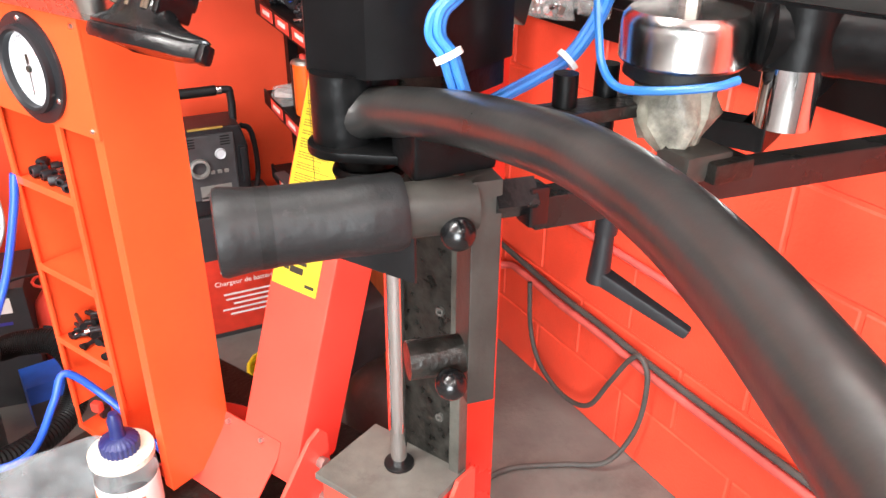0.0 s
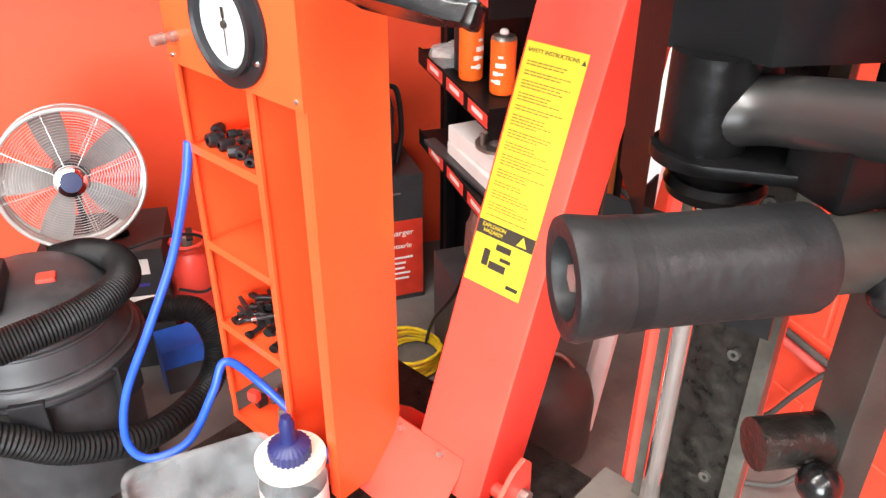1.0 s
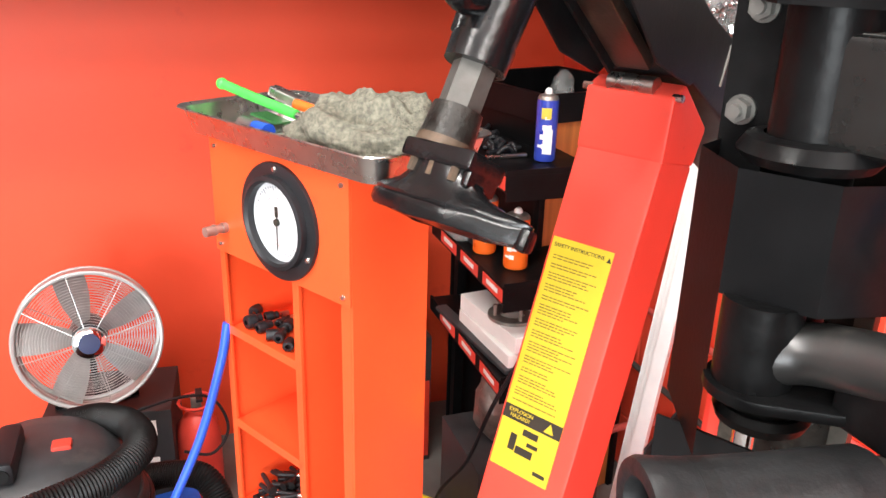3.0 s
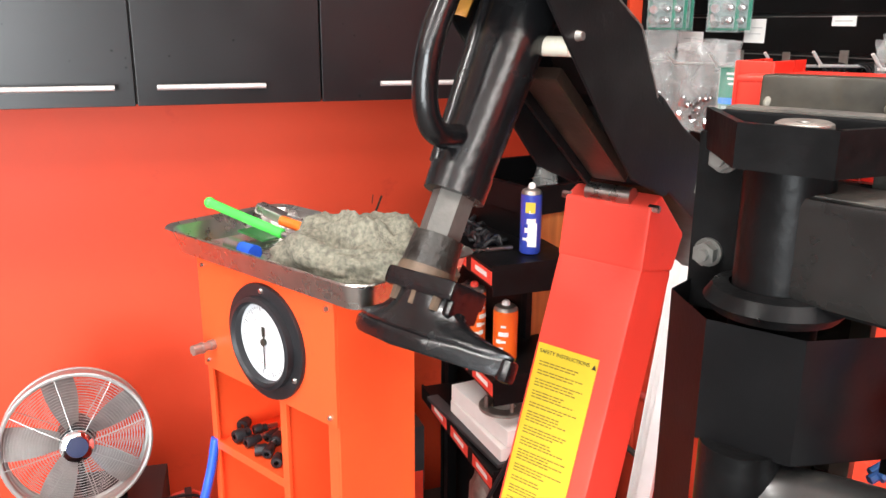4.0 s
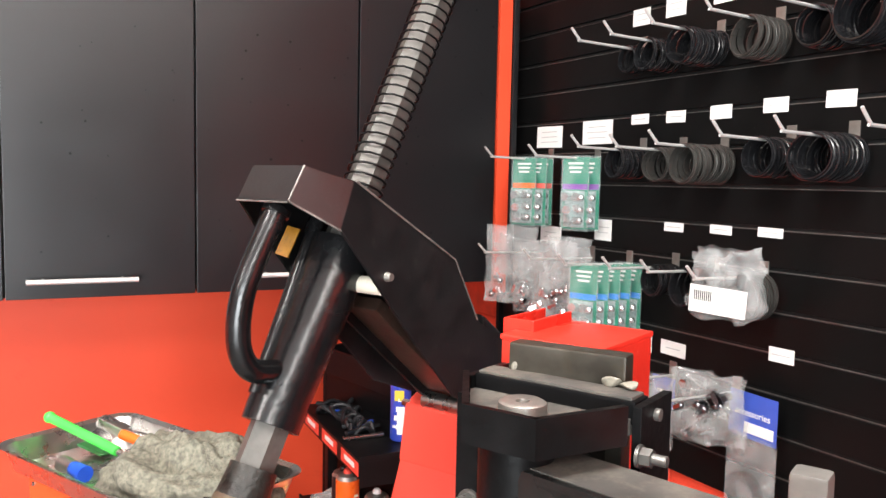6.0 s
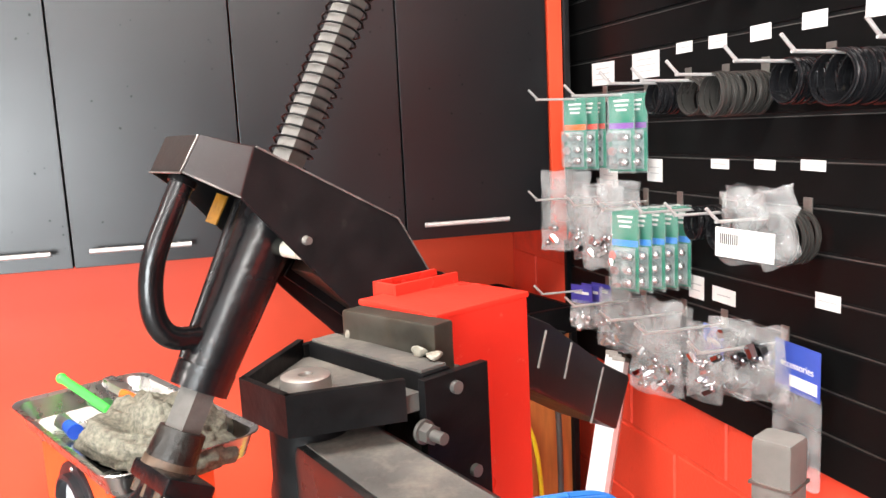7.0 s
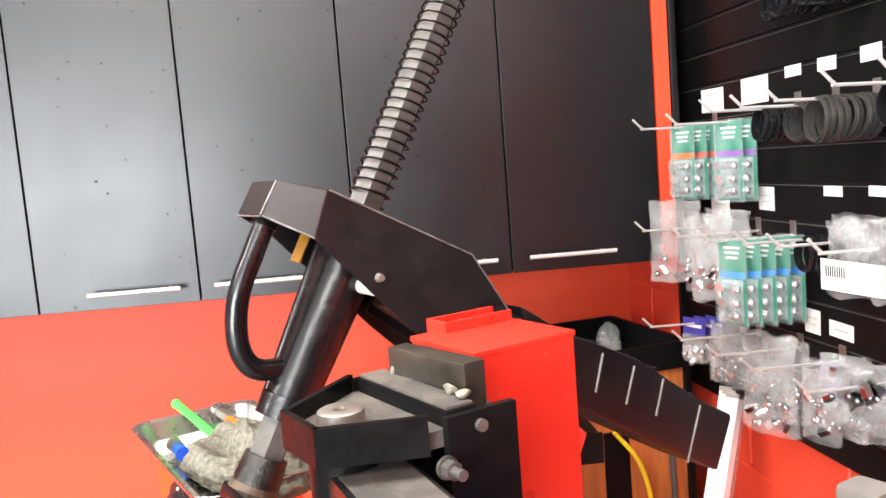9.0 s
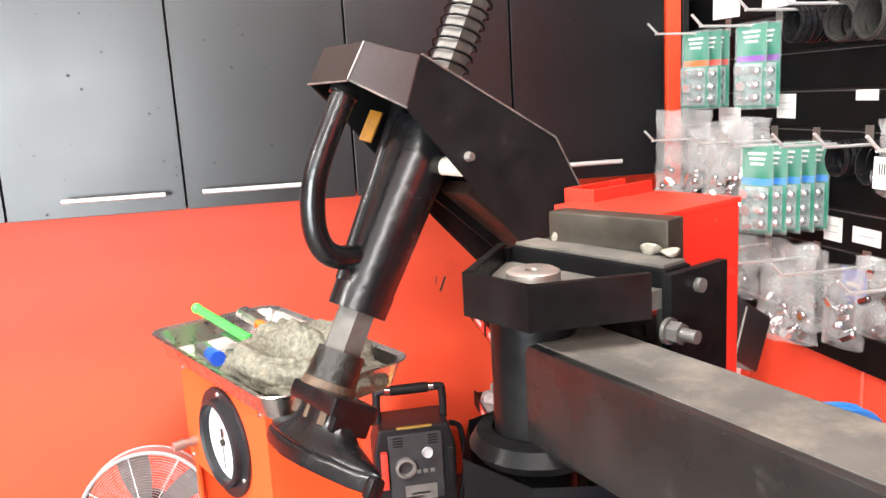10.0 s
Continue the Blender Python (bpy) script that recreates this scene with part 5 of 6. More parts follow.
# black carton, blue box and red bottle behind the vacuum
def carton(name, label, c, s, rz, material, bars=()):
    b = thing(name, label, "box", pose(c[0], c[1], 0, 0, 0, rz))
    part("carton_body", boxed((0, 0, c[2]), s, 0.003), material, b)
    for x, z, w, h, mt in bars:
        part("printed_bar", boxed((x, -s[1] / 2 - 0.0006, z), (w, 0.001, h)), mt, b)
    return b


carton("black_carton", "black cardboard carton with a pale sticker under the fan", (-0.43, 2.80, 0.205), (0.34, 0.26, 0.41), -6, mat("black_card", (0.03, 0.03, 0.032), 0.6, bump=0.05), ((0.10, 0.355, 0.055, 0.05, WHITE), (0.09, 0.295, 0.06, 0.010, PURPLE_CARD), (0.09, 0.25, 0.075, 0.016, WHITE)))
carton("blue_carton", "small blue and black carton on the floor", (-0.275, 2.58, 0.075), (0.12, 0.12, 0.15), 10, mat("deep_blue_card", (0.02, 0.10, 0.5), 0.5, bump=0.03), ((0.0, 0.045, 0.118, 0.088, CHARCOAL),))
ex = thing("red_cylinder", "small red steel gas bottle with valve", "gas bottle", pose(-0.205, 2.74, 0))
bm = B()
turned(bm, [(0.0, 0.0), (0.062, 0.0), (0.065, 0.01), (0.065, 0.25), (0.058, 0.30), (0.035, 0.335), (0.018, 0.345), (0.0, 0.345)], None, 28)
part("bottle", bm, CRIMSON, ex)
part("valve", boxed((0, 0, 0.37), (0.03, 0.03, 0.05), 0.006), DULL_STEEL, ex)
part("collar", piped([(0.05 * math.cos(a), 0.05 * math.sin(a), 0.375) for a in [k * 0.5236 for k in range(13)]], 0.005, 8, 1), CRIMSON, ex)
part("lever", boxed((0.01, -0.02, 0.405), (0.02, 0.07, 0.01), 0.003), PLASTIC, ex)
solid("thin_black_cable", piped([(-0.56, 2.62, 0.43), (-0.40, 2.60, 0.445), (-0.26, 2.66, 0.44), (-0.16, 2.70, 0.40), (-0.12, 2.69, 0.30), (-0.17, 2.66, 0.24), (-0.25, 2.66, 0.26)], 0.0045, 8, 8), PLASTIC, "thin black cable draped over the carton", "cable")


# ---- shop vacuum ----
def ribbed(k, n):
    return 0.0335 + 0.0013 * (1 if k % 2 else -1)


vac = thing("shop_vacuum", "black wet and dry shop vacuum with ribbed hose", "vacuum cleaner", pose(-0.535, 2.18, 0))
bm = B()
turned(bm, [(0.0, 0.06), (0.165, 0.06), (0.175, 0.08), (0.19, 0.46), (0.0, 0.46)], None, 40)
part("drum", bm, CHARCOAL, vac, "scuffed charcoal drum")
bm = B()
turned(bm, [(0.0, 0.455), (0.205, 0.455), (0.213, 0.465), (0.213, 0.49), (0.20, 0.50), (0.19, 0.545), (0.172, 0.60), (0.135, 0.638), (0.08, 0.652), (0.0, 0.655)], None, 48)
part("lid", bm, CHARCOAL, vac, "domed charcoal lid")
part("rim_band", piped([(0.216 * math.cos(k * math.pi / 18), 0.216 * math.sin(k * math.pi / 18), 0.477) for k in range(37)], 0.008, 8, 1), PLASTIC, vac)
bm = B()
cube(bm, (-0.04, -0.05, 0.672), (0.045, 0.16, 0.05), None, 0.014)
part("carry_handle", bm, PLASTIC, vac)
for r, z in ((0.200, 0.512), (0.183, 0.572)):
    part("lid_band", piped([(r * math.cos(k * math.pi / 20), r * math.sin(k * math.pi / 20), z) for k in range(41)], 0.005, 8, 1), CHARCOAL, vac)
part("plug_hole", rodded((-0.04, -0.132, 0.672), (-0.04, -0.128, 0.672), 0.014), RUBBER, vac)
part("power_switch", boxed((0.055, -0.02, 0.652), (0.040, 0.034, 0.020), 0.006), CRIMSON, vac, "red rocker switch")
for a in (-0.9, 0.1, 3.4):
    part("lid_latch", boxed((0.214, 0, 0.44), (0.02, 0.07, 0.10), 0.006, Matrix.Rotation(a - 0.7, 4, "Z")), PLASTIC, vac)
for k in range(4):
    a = k * 1.57 + 0.5
    part("caster", ball((0.17 * math.cos(a), 0.17 * math.sin(a), 0.03), 0.03), PLASTIC, vac)
hs = smooth_path([(-0.484, 2.340, 0.598), (-0.409, 2.300, 0.623), (-0.344, 2.220, 0.638), (-0.328, 2.100, 0.655), (-0.392, 2.020, 0.650), (-0.496, 1.960, 0.650), (-0.611, 1.930, 0.640), (-0.763, 1.930, 0.616)], 34)
solid("vacuum_hose", piped(hs, 0.026, 14, 1, ribbed), RUBBER, "thick ribbed black vacuum hose over the vacuum", "hose")
hs = smooth_path([(-0.345, 2.430, 0.350), (-0.279, 2.400, 0.372), (-0.199, 2.360, 0.369), (-0.166, 2.300, 0.290), (-0.216, 2.220, 0.225), (-0.339, 2.060, 0.262), (-0.485, 1.970, 0.345), (-0.588, 1.930, 0.440), (-0.720, 1.930, 0.500)], 30)
solid("vacuum_hose", piped(hs, 0.026, 14, 1, ribbed), RUBBER, "thick ribbed black hose looping down to the floor", "hose")


# ---- booster pack on its carton ----
carton("charger_carton", "black and red charger carton standing on the floor", (0.385, 2.90, 0.235), (0.31, 0.26, 0.47), 0, mat("charger_card", (0.03, 0.03, 0.032), 0.5, bump=0.04))
cc = [o for o in bpy.data.objects if o.name.startswith("charger_carton")][0]
part("red_panel", boxed((0.0, -0.1312, 0.165), (0.30, 0.0016, 0.29)), mat("red_card", (0.62, 0.04, 0.02), 0.45, bump=0.02), cc, "red printed panel")
fm = Matrix(((1, 0, 0, 0), (0, 0, -1, 0), (0, 1, 0, 0), (0, 0, 0, 1)))
lettering("carton_print", "Battery Charger", 0.030, WHITE, cc, Matrix.Translation((0.02, -0.1324, 0.265)) @ fm)
lettering("carton_print", "Chargeur de batterie", 0.025, WHITE, cc, Matrix.Translation((0.005, -0.1324, 0.215)) @ fm)
for k in range(5):
    part("printed_bar", boxed((0.02 - 0.01 * (k % 2), -0.1325, 0.17 - 0.02 * k), (0.19 - 0.03 * (k % 3), 0.001, 0.007)), WHITE, cc)
for k in range(3):
    part("printed_bar", boxed((0.05 * k - 0.04, -0.1312, 0.41 - 0.012 * (k % 2)), (0.035, 0.001, 0.007)), DULL_STEEL, cc)
bo = thing("jump_starter", "black portable jump starter with carry handle and red clamp", "jump starter", pose(0.325, 2.86, 0.472))
bm = B()
prism(bm, [(-0.125, 0.0), (0.125, 0.0), (0.13, 0.22), (0.11, 0.30), (-0.11, 0.30), (-0.13, 0.22)], -0.08, 0.08, bevel=0.012)
part("case", bm, PLASTIC, bo)
part("front_face", boxed((0.0, -0.083, 0.17), (0.17, 0.012, 0.22), 0.006), CHARCOAL, bo)
part("yellow_stripe", boxed((0, -0.080, 0.300), (0.11, 0.012, 0.006), 0.002), mat("grimy_yellow", (0.30, 0.20, 0.04), 0.6), bo)
part("carry_handle", piped([(-0.105, 0, 0.29), (-0.105, 0, 0.375), (-0.085, 0, 0.395), (0.085, 0, 0.395), (0.105, 0, 0.375), (0.105, 0, 0.29)], 0.0125, 12, 5), PLASTIC, bo)
part("handle_grip", rodded((-0.06, 0, 0.395), (0.06, 0, 0.395), 0.0165), RUBBER, bo)
for s in (-1, 1):
    part("handle_ferrule", rodded((s * 0.062, 0, 0.395), (s * 0.078, 0, 0.395), 0.015), CHROME, bo)
bm = B()
turned(bm, [(0.022, 0.0), (0.032, 0.0), (0.032, 0.016), (0.024, 0.018), (0.022, 0.002)], Matrix.Translation((-0.035, -0.088, 0.175)) @ Matrix.Rotation(radians(90), 4, "X"), 24)
part("socket_ring", bm, GREY_TAPE, bo)
bm = B()
turned(bm, [(0.0, 0.006), (0.013, 0.006), (0.016, 0.010), (0.018, 0.0)], Matrix.Translation((0.036, -0.088, 0.215)) @ Matrix.Rotation(radians(90), 4, "X"), 20)
part("small_gauge", bm, DIAL, bo)
for k in range(2):
    part("printed_bar", boxed((0.02 * k - 0.01, -0.0895, 0.07 + 0.012 * k), (0.06, 0.001, 0.006)), DULL_STEEL, bo)
    for j in range(4):
        part("vent_slot", boxed((-0.055 + 0.11 * k, -0.0895, 0.245 + 0.009 * j), (0.03, 0.002, 0.004)), RUBBER, bo)
part("grey_label", boxed((0.01, -0.0895, 0.085), (0.10, 0.001, 0.05)), GREY_TAPE, bo)
for k in range(3):
    part("button", boxed((0.005 + 0.022 * k, -0.090, 0.155), (0.014, 0.006, 0.012), 0.002), GREY_TAPE, bo)
part("red_clamp", boxed((-0.10, -0.088, 0.17), (0.022, 0.03, 0.12), 0.006), CRIMSON, bo, "red jump lead clamp")
part("black_clamp", boxed((0.108, -0.088, 0.17), (0.022, 0.03, 0.12), 0.006), PLASTIC, bo)
part("jump_lead", piped([(0.12, -0.03, 0.28), (0.155, -0.02, 0.25), (0.165, -0.02, 0.12), (0.14, -0.04, 0.02)], 0.009, 10, 6), PLASTIC, bo)


# ---- parts shelf, cans, boxes ----
sh = thing("parts_shelf", "black shelf rack with red price strips", "shelf rack")
for z, y0 in ((0.655, 2.14), (0.90, 2.15), (1.17, 2.17)):
    s = part("shelf_board", boxed((0.625, (y0 + 2.68) / 2, z - 0.006), (0.24, 2.68 - y0, 0.012), 0.001), BLACK_MATT, sh)
    part("front_lip", boxed((0.503, (y0 + 2.68) / 2, z - 0.016), (0.006, 2.68 - y0, 0.045), 0.001), BLACK_MATT, s)
    part("end_lip", boxed((0.625, y0 + 0.003, z - 0.024), (0.24, 0.005, 0.075), 0.001), BLACK_MATT, s)
    for k in range(3):
        part("price_strip", boxed((0.4992, y0 + 0.06 + 0.16 * k, z - 0.016), (0.0016, 0.125, 0.032)), CRIMSON, s, "red price strip")
        part("strip_print", boxed((0.4980, y0 + 0.06 + 0.16 * k, z - 0.014), (0.001, 0.07, 0.012)), WHITE, s)
part("rear_post", boxed((0.60, 2.69, 0.585), (0.03, 0.03, 1.17), 0.001), BLACK_MATT, sh)


def can(m, material, h, r, cap, label):
    c = thing("spray_can", label, "spray can", m, "spray cans")
    bm = B()
    turned(bm, [(0.0, 0.0), (r * 0.9, 0.0), (r, 0.004), (r, h * 0.82), (r * 0.93, h * 0.85)], None, 24)
    body = part("can_body", bm, material, c)
    bm = B()
    turned(bm, [(r * 0.95, h * 0.845), (r, h * 0.85), (r * 0.85, h * 0.90), (r * 0.45, h * 0.925), (0.0, h * 0.93)], None, 24)
    part("can_dome", bm, DULL_STEEL, c)
    bm = B()
    turned(bm, [(r * 0.35, h * 0.92), (r * 0.34, h * 0.97), (r * 0.2, h * 1.0), (0.0, h * 1.0)], None, 14)
    part("nozzle", bm, cap, c)
    bm = B()
    for k in range(7):
        cube(bm, (0, -r - 0.0004, h * (0.22 + 0.13 * (k // 2))), (r * 0.42, 0.0008, h * (0.07 if k % 3 else 0.04)), Matrix.Rotation(-0.5 + 0.42 * (k % 2) + 0.2 * (k // 2), 4, "Z"))
    part("can_print", bm, WHITE, body)
    return c


can(pose(0.588, 2.277, 0.902, 0, 0, -40), ORANGE_CAN, 0.155, 0.031, WHITE_PLASTIC, "orange brake cleaner can on the rack")
can(pose(0.553, 2.40, 0.902, 0, 0, 20), ORANGE_CAN, 0.17, 0.031, CRIMSON, "orange spray can with red nozzle on the rack")
can(pose(0.565, 2.47, 0.902, 0, 0, 60), PLASTIC, 0.15, 0.031, PLASTIC, "dark spray can behind the orange cans")
can(pose(0.653, 2.288, 1.172, 0, 0, -30), BLUE_CAN, 0.175, 0.0260, WHITE_PLASTIC, "blue and yellow lubricant can with white cap")
blue_can = [o for o in bpy.data.objects if o.name.startswith("spray_can") and abs(o.location.z - 1.172) < 1e-3][0]
part("white_panel", boxed((0.006, -0.0262, 0.050), (0.022, 0.001, 0.060)), WHITE, blue_can)
part("yellow_emblem", boxed((0, -0.0264, 0.118), (0.024, 0.001, 0.026)), YELLOW, [o for o in bpy.data.objects if o.name.startswith("spray_can") and abs(o.location.z - 1.172) < 1e-3][0])
for k in range(8):
    bm = B()
    cube(bm, (0, 0, 0), (0.11, 0.014, 0.010), None, 0.004)
    solid("small_tool", bm, (STEEL, PLASTIC, BLUE_HOSE, PLASTIC)[k % 4], "small hand tool lying on the upper shelf", "hand tool", pose(0.57 + 0.012 * (k % 3), 2.33 + 0.04 * k, 1.176 + 0.006 * (k % 2), 0, 0, 20 * k), "tools on the rack")
for k in range(6):
    bm = B()
    tube(bm, [(0.03 * math.cos(a) * (1 + 0.2 * k), 0.02 * math.sin(a), 0.012 + 0.01 * math.sin(3 * a)) for a in [j * 0.45 for j in range(15)]], 0.006, 8, 2)
    solid("black_clip", bm, PLASTIC, "tangled black plastic clip on the upper shelf", "clip", pose(0.58, 2.37 + 0.045 * k, 1.172, 0, 0, 40 * k), "clips on the rack")
for k, z in enumerate((0.657, 0.705)):
    carton("white_box", "flat white cardboard box stacked on the lower shelf", (0.595 + 0.008 * k, 2.335, z + 0.0225), (0.13, 0.30, 0.045), 4 + 3 * k, WHITE)
ad = thing("steel_adapter", "round steel adapter plate with studs on white boxes", "adapter plate", pose(0.60, 2.30, 0.751))
bm = B()
turned(bm, [(0.035, 0.0), (0.065, 0.0), (0.065, 0.008), (0.060, 0.010), (0.035, 0.010)], None, 32)
part("plate", bm, DULL_STEEL, ad)
for k in range(4):
    part("stud", rodded((0.05 * math.cos(k * 1.57), 0.05 * math.sin(k * 1.57), 0.009), (0.05 * math.cos(k * 1.57), 0.05 * math.sin(k * 1.57), 0.04), 0.005), DULL_STEEL, ad)
bg = boxed((0, 0, 0.02), (0.07, 0.12, 0.035), 0.012)
for v in bg.verts:
    v.co += noise.noise_vector(v.co * 30) * 0.01
solid("poly_bag", bg, POLY, "small clear plastic bag of parts on the rack", "plastic bag", pose(0.535, 2.53, 0.902))
bg = boxed((0, 0, 0.012), (0.11, 0.07, 0.022), 0.008)
for v in bg.verts:
    v.co += noise.noise_vector(v.co * 40) * 0.008
solid("zip_bag", bg, mat("frosted_bag", (0.62, 0.58, 0.57), 0.3, var=0.2, scale=40), "small frosted bag with red seal on the rack", "plastic bag", pose(0.572, 2.590, 0.906, 0, 0, 35))
carton("cable_book", "dark flat folder lying across the lower shelf", (0.525, 2.38, 0.662), (0.035, 0.42, 0.012), 6, CHARCOAL)

# wooden console with an open black top
CM = pose(0.70, 2.392, 0, 0, 0, 12.8)
cs = thing("wood_console", "cherry veneer console with open black top and trim", "console", CM)
part("front_panel", boxed((0.19, 0.009, 0.62), (0.375, 0.018, 1.24), 0.002), WOOD, cs, "cherry veneer panel")
part("side_panel", boxed((0.009, 0.21, 0.62), (0.018, 0.38, 1.24), 0.002), BLACK_MATT, cs)
part("side_panel", boxed((0.371, 0.21, 0.62), (0.018, 0.38, 1.24), 0.002), BLACK_MATT, cs)
part("back_panel", boxed((0.19, 0.411, 0.62), (0.38, 0.018, 1.24), 0.002), BLACK_MATT, cs)
for c, s in (((0.19, -0.003, 1.275), (0.392, 0.016, 0.075)), ((0.19, 0.417, 1.275), (0.392, 0.016, 0.075)), ((-0.003, 0.207, 1.275), (0.016, 0.404, 0.075)), ((0.383, 0.207, 1.275), (0.016, 0.404, 0.075))):
    part("top_rim", boxed(c, s, 0.003), BLACK_MATT, cs, "black trim")
for x in (0.0, 0.377):
    part("corner_trim", boxed((x, -0.002, 0.62), (0.02, 0.024, 1.24), 0.003), BLACK_MATT, cs)
part("tray_floor", boxed((0.19, 0.207, 1.20), (0.35, 0.38, 0.01)), BLACK_MATT, cs)
part("front_slot", boxed((0.15, -0.001, 0.98), (0.075, 0.006, 0.22), 0.006), BLACK_MATT, cs)
part("panel_screw", rodded((0.315, -0.003, 1.20), (0.315, 0.001, 1.20), 0.005), PLASTIC, cs)
bm = B()
bmesh.ops.create_icosphere(bm, subdivisions=3, radius=0.05)
for v in bm.verts:
    v.co = Vector((v.co.x * 0.8, v.co.y * 0.7, v.co.z * 1.2)) + noise.noise_vector(v.co * 28) * 0.014
solid("poly_bag", bm, POLY, "crumpled plastic bag in the console top", "plastic bag", CM @ pose(0.30, 0.30, 1.255))
solid("yellow_extension_lead", piped([CM @ Vector(p) for p in ((0.13, -0.03, 1.10), (0.20, -0.035, 1.0), (0.235, -0.03, 0.85), (0.24, -0.03, 0.6), (0.20, -0.05, 0.3), (0.05, -0.08, 0.02))], 0.0065, 10, 8), YELLOW_CORD, "yellow cord hanging down the console", "cord")
solid("grey_extension_lead", piped([CM @ Vector(p) for p in ((0.30, -0.025, 1.13), (0.305, -0.03, 0.9), (0.30, -0.03, 0.5), (0.26, -0.06, 0.01))], 0.009, 10, 8), GREY_CABLE, "thick dark cord hanging beside the console", "cord")
solid("black_extension_lead", piped([(0.51, 1.98, 0.9), (0.54, 2.05, 0.82), (0.47, 2.1, 0.62), (0.45, 2.2, 0.4), (0.44, 2.36, 0.2), (0.46, 2.5, 0.01)], 0.0055, 10, 8), PLASTIC, "thin black cord hanging by the shelf rack", "cord")
bm = B()
bmesh.ops.create_icosphere(bm, subdivisions=3, radius=0.09)
for v in bm.verts:
    v.co = Vector((v.co.x * 0.7, v.co.y * 0.9, v.co.z * 1.3)) + noise.noise_vector(v.co * 16) * 0.03
solid("foil_wad", bm, DULL_STEEL, "crumpled silver foil wad under the rack", "foil wad", pose(0.60, 2.36, 0.46))
carton("floor_box", "dark crate under the rack", (0.60, 2.36, 0.17), (0.22, 0.30, 0.34), 0, CHARCOAL)

# yellow cord coil and tank on the floor
cy = []
for k in range(6 * 16):
    a = k * math.pi / 8
    r = 0.085 + 0.012 * math.sin(k * 0.37)
    cy.append((0.40 + r * math.cos(a), 2.42 + r * 1.1 * math.sin(a), 0.012 + 0.012 * (k / 16) + 0.006 * math.sin(k * 0.9)))
solid("yellow_cord_coil", piped(cy, 0.006, 8, 1), YELLOW_CORD, "coil of yellow cord on the floor", "cord")
tk = thing("air_tank", "dark grey steel air tank with brass valve", "air tank", pose(0.62, 1.99, 0))
bm = B()
turned(bm, [(0.0, 0.0), (0.11, 0.005), (0.13, 0.03), (0.132, 0.17), (0.118, 0.225), (0.08, 0.265), (0.04, 0.28), (0.0, 0.282)], None, 36)
part("tank_shell", bm, TANK, tk)
part("tank_valve", rodded((0, 0, 0.28), (0, 0, 0.33), 0.014), mat("brass", (0.35, 0.17, 0.07), 0.4, metal=0.8), tk, "tarnished brass valve")
part("tank_pipe", piped([(0.0, 0, 0.31), (0.04, -0.02, 0.30), (0.09, -0.03, 0.22), (0.13, -0.03, 0.15)], 0.006, 8, 5), DULL_STEEL, tk)

# white light strips leaning in the corner
for k in range(3):
    ls = thing("light_strip", "white boxed light strip leaning in the corner", "light strip", look((1.095 - 0.004 * k, 2.262 - 0.028 * k, 1.225), (0.72 - 0.012 * k, 1.97 - 0.028 * k, 0.0)) @ pose(0, 0, -0.62))
    part("strip_body", boxed((0, 0, 0), (0.034, 0.030, 1.24), 0.003), WHITE_PLASTIC, ls)
    part("strip_cap", boxed((0, 0, 0.622), (0.036, 0.032, 0.012), 0.002), DULL_STEEL, ls)
solid("bubble_wrap", boxed((-0.002, -0.052, 0), (0.036, 0.03, 1.22), 0.006), POLY, "clear wrap round white light strips", "wrapping", look((1.095, 2.262, 1.225), (0.72, 1.97, 0.0)) @ pose(0, 0, -0.62))

# ---- cables on the block wall ----
def wall_run(pts, off):
    return [(block_x(y) - off, y, z) for y, z in pts]


solid("red_wall_hose", piped([(0.98, 2.55, 0.02), (1.02, 2.45, 0.22)] + wall_run([(2.30, 0.33), (2.19, 0.355), (2.0, 0.345), (1.82, 0.345), (1.55, 0.335), (1.06, 0.335), (0.4, 0.34)], 0.03), 0.012, 12, 8), RED_HOSE, "faded red hose clipped along the block wall", "hose")
solid("grey_wall_cable", piped(wall_run([(2.55, 0.42), (2.30, 0.40), (2.0, 0.375), (1.82, 0.372), (1.55, 0.362), (1.06, 0.362), (0.4, 0.365)], 0.028), 0.0095, 10, 8), GREY_CABLE, "thick dusty cable along the block wall", "cable")
solid("red_wall_pipe", piped(wall_run([(2.6, 0.62), (1.8, 0.615), (1.06, 0.61), (0.4, 0.61)], 0.02), 0.010, 10, 4), RED_HOSE, "pink painted conduit along the block wall", "conduit")
solid("loop_cable", piped(wall_run([(2.12, 0.36), (2.10, 0.20), (2.04, 0.10), (1.92, 0.06), (1.80, 0.10), (1.72, 0.24), (1.66, 0.35), (1.62, 0.385), (1.585, 0.33), (1.60, 0.16)], 0.05) + [(1.12, 1.63, 0.04), (1.02, 1.70, 0.012), (0.85, 1.75, 0.012), (0.65, 1.68, 0.012)], 0.0075, 10, 8), GREY_CABLE, "dark cable hanging in a loop and trailing on the floor", "cable")

# ---- cartons on top of the cabinets ----
for k, (x, w, h) in enumerate(((-1.35, 0.34, 0.24), (-0.98, 0.30, 0.3), (-0.62, 0.32, 0.26), (-0.30, 0.22, 0.18), (-0.06, 0.24, 0.22), (0.35, 0.5, 0.16))):
    carton("storage_carton", "brown cardboard storage carton on the cabinet", (x, 2.72, 2.362 + h / 2), (w, 0.30, h), (-3, 2, -2, 4, 0, 1)[k], CARDBOARD if k != 3 else WHITE, ((0.0, 2.362 + h * 0.35, w * 0.35, 0.05, WHITE if k != 3 else BLUE_CARD),))


# ---- slat wall goods ----
def sl(u, out, z, rz=0):
    return SLAT @ pose(u, -out, z, 0, 0, rz)


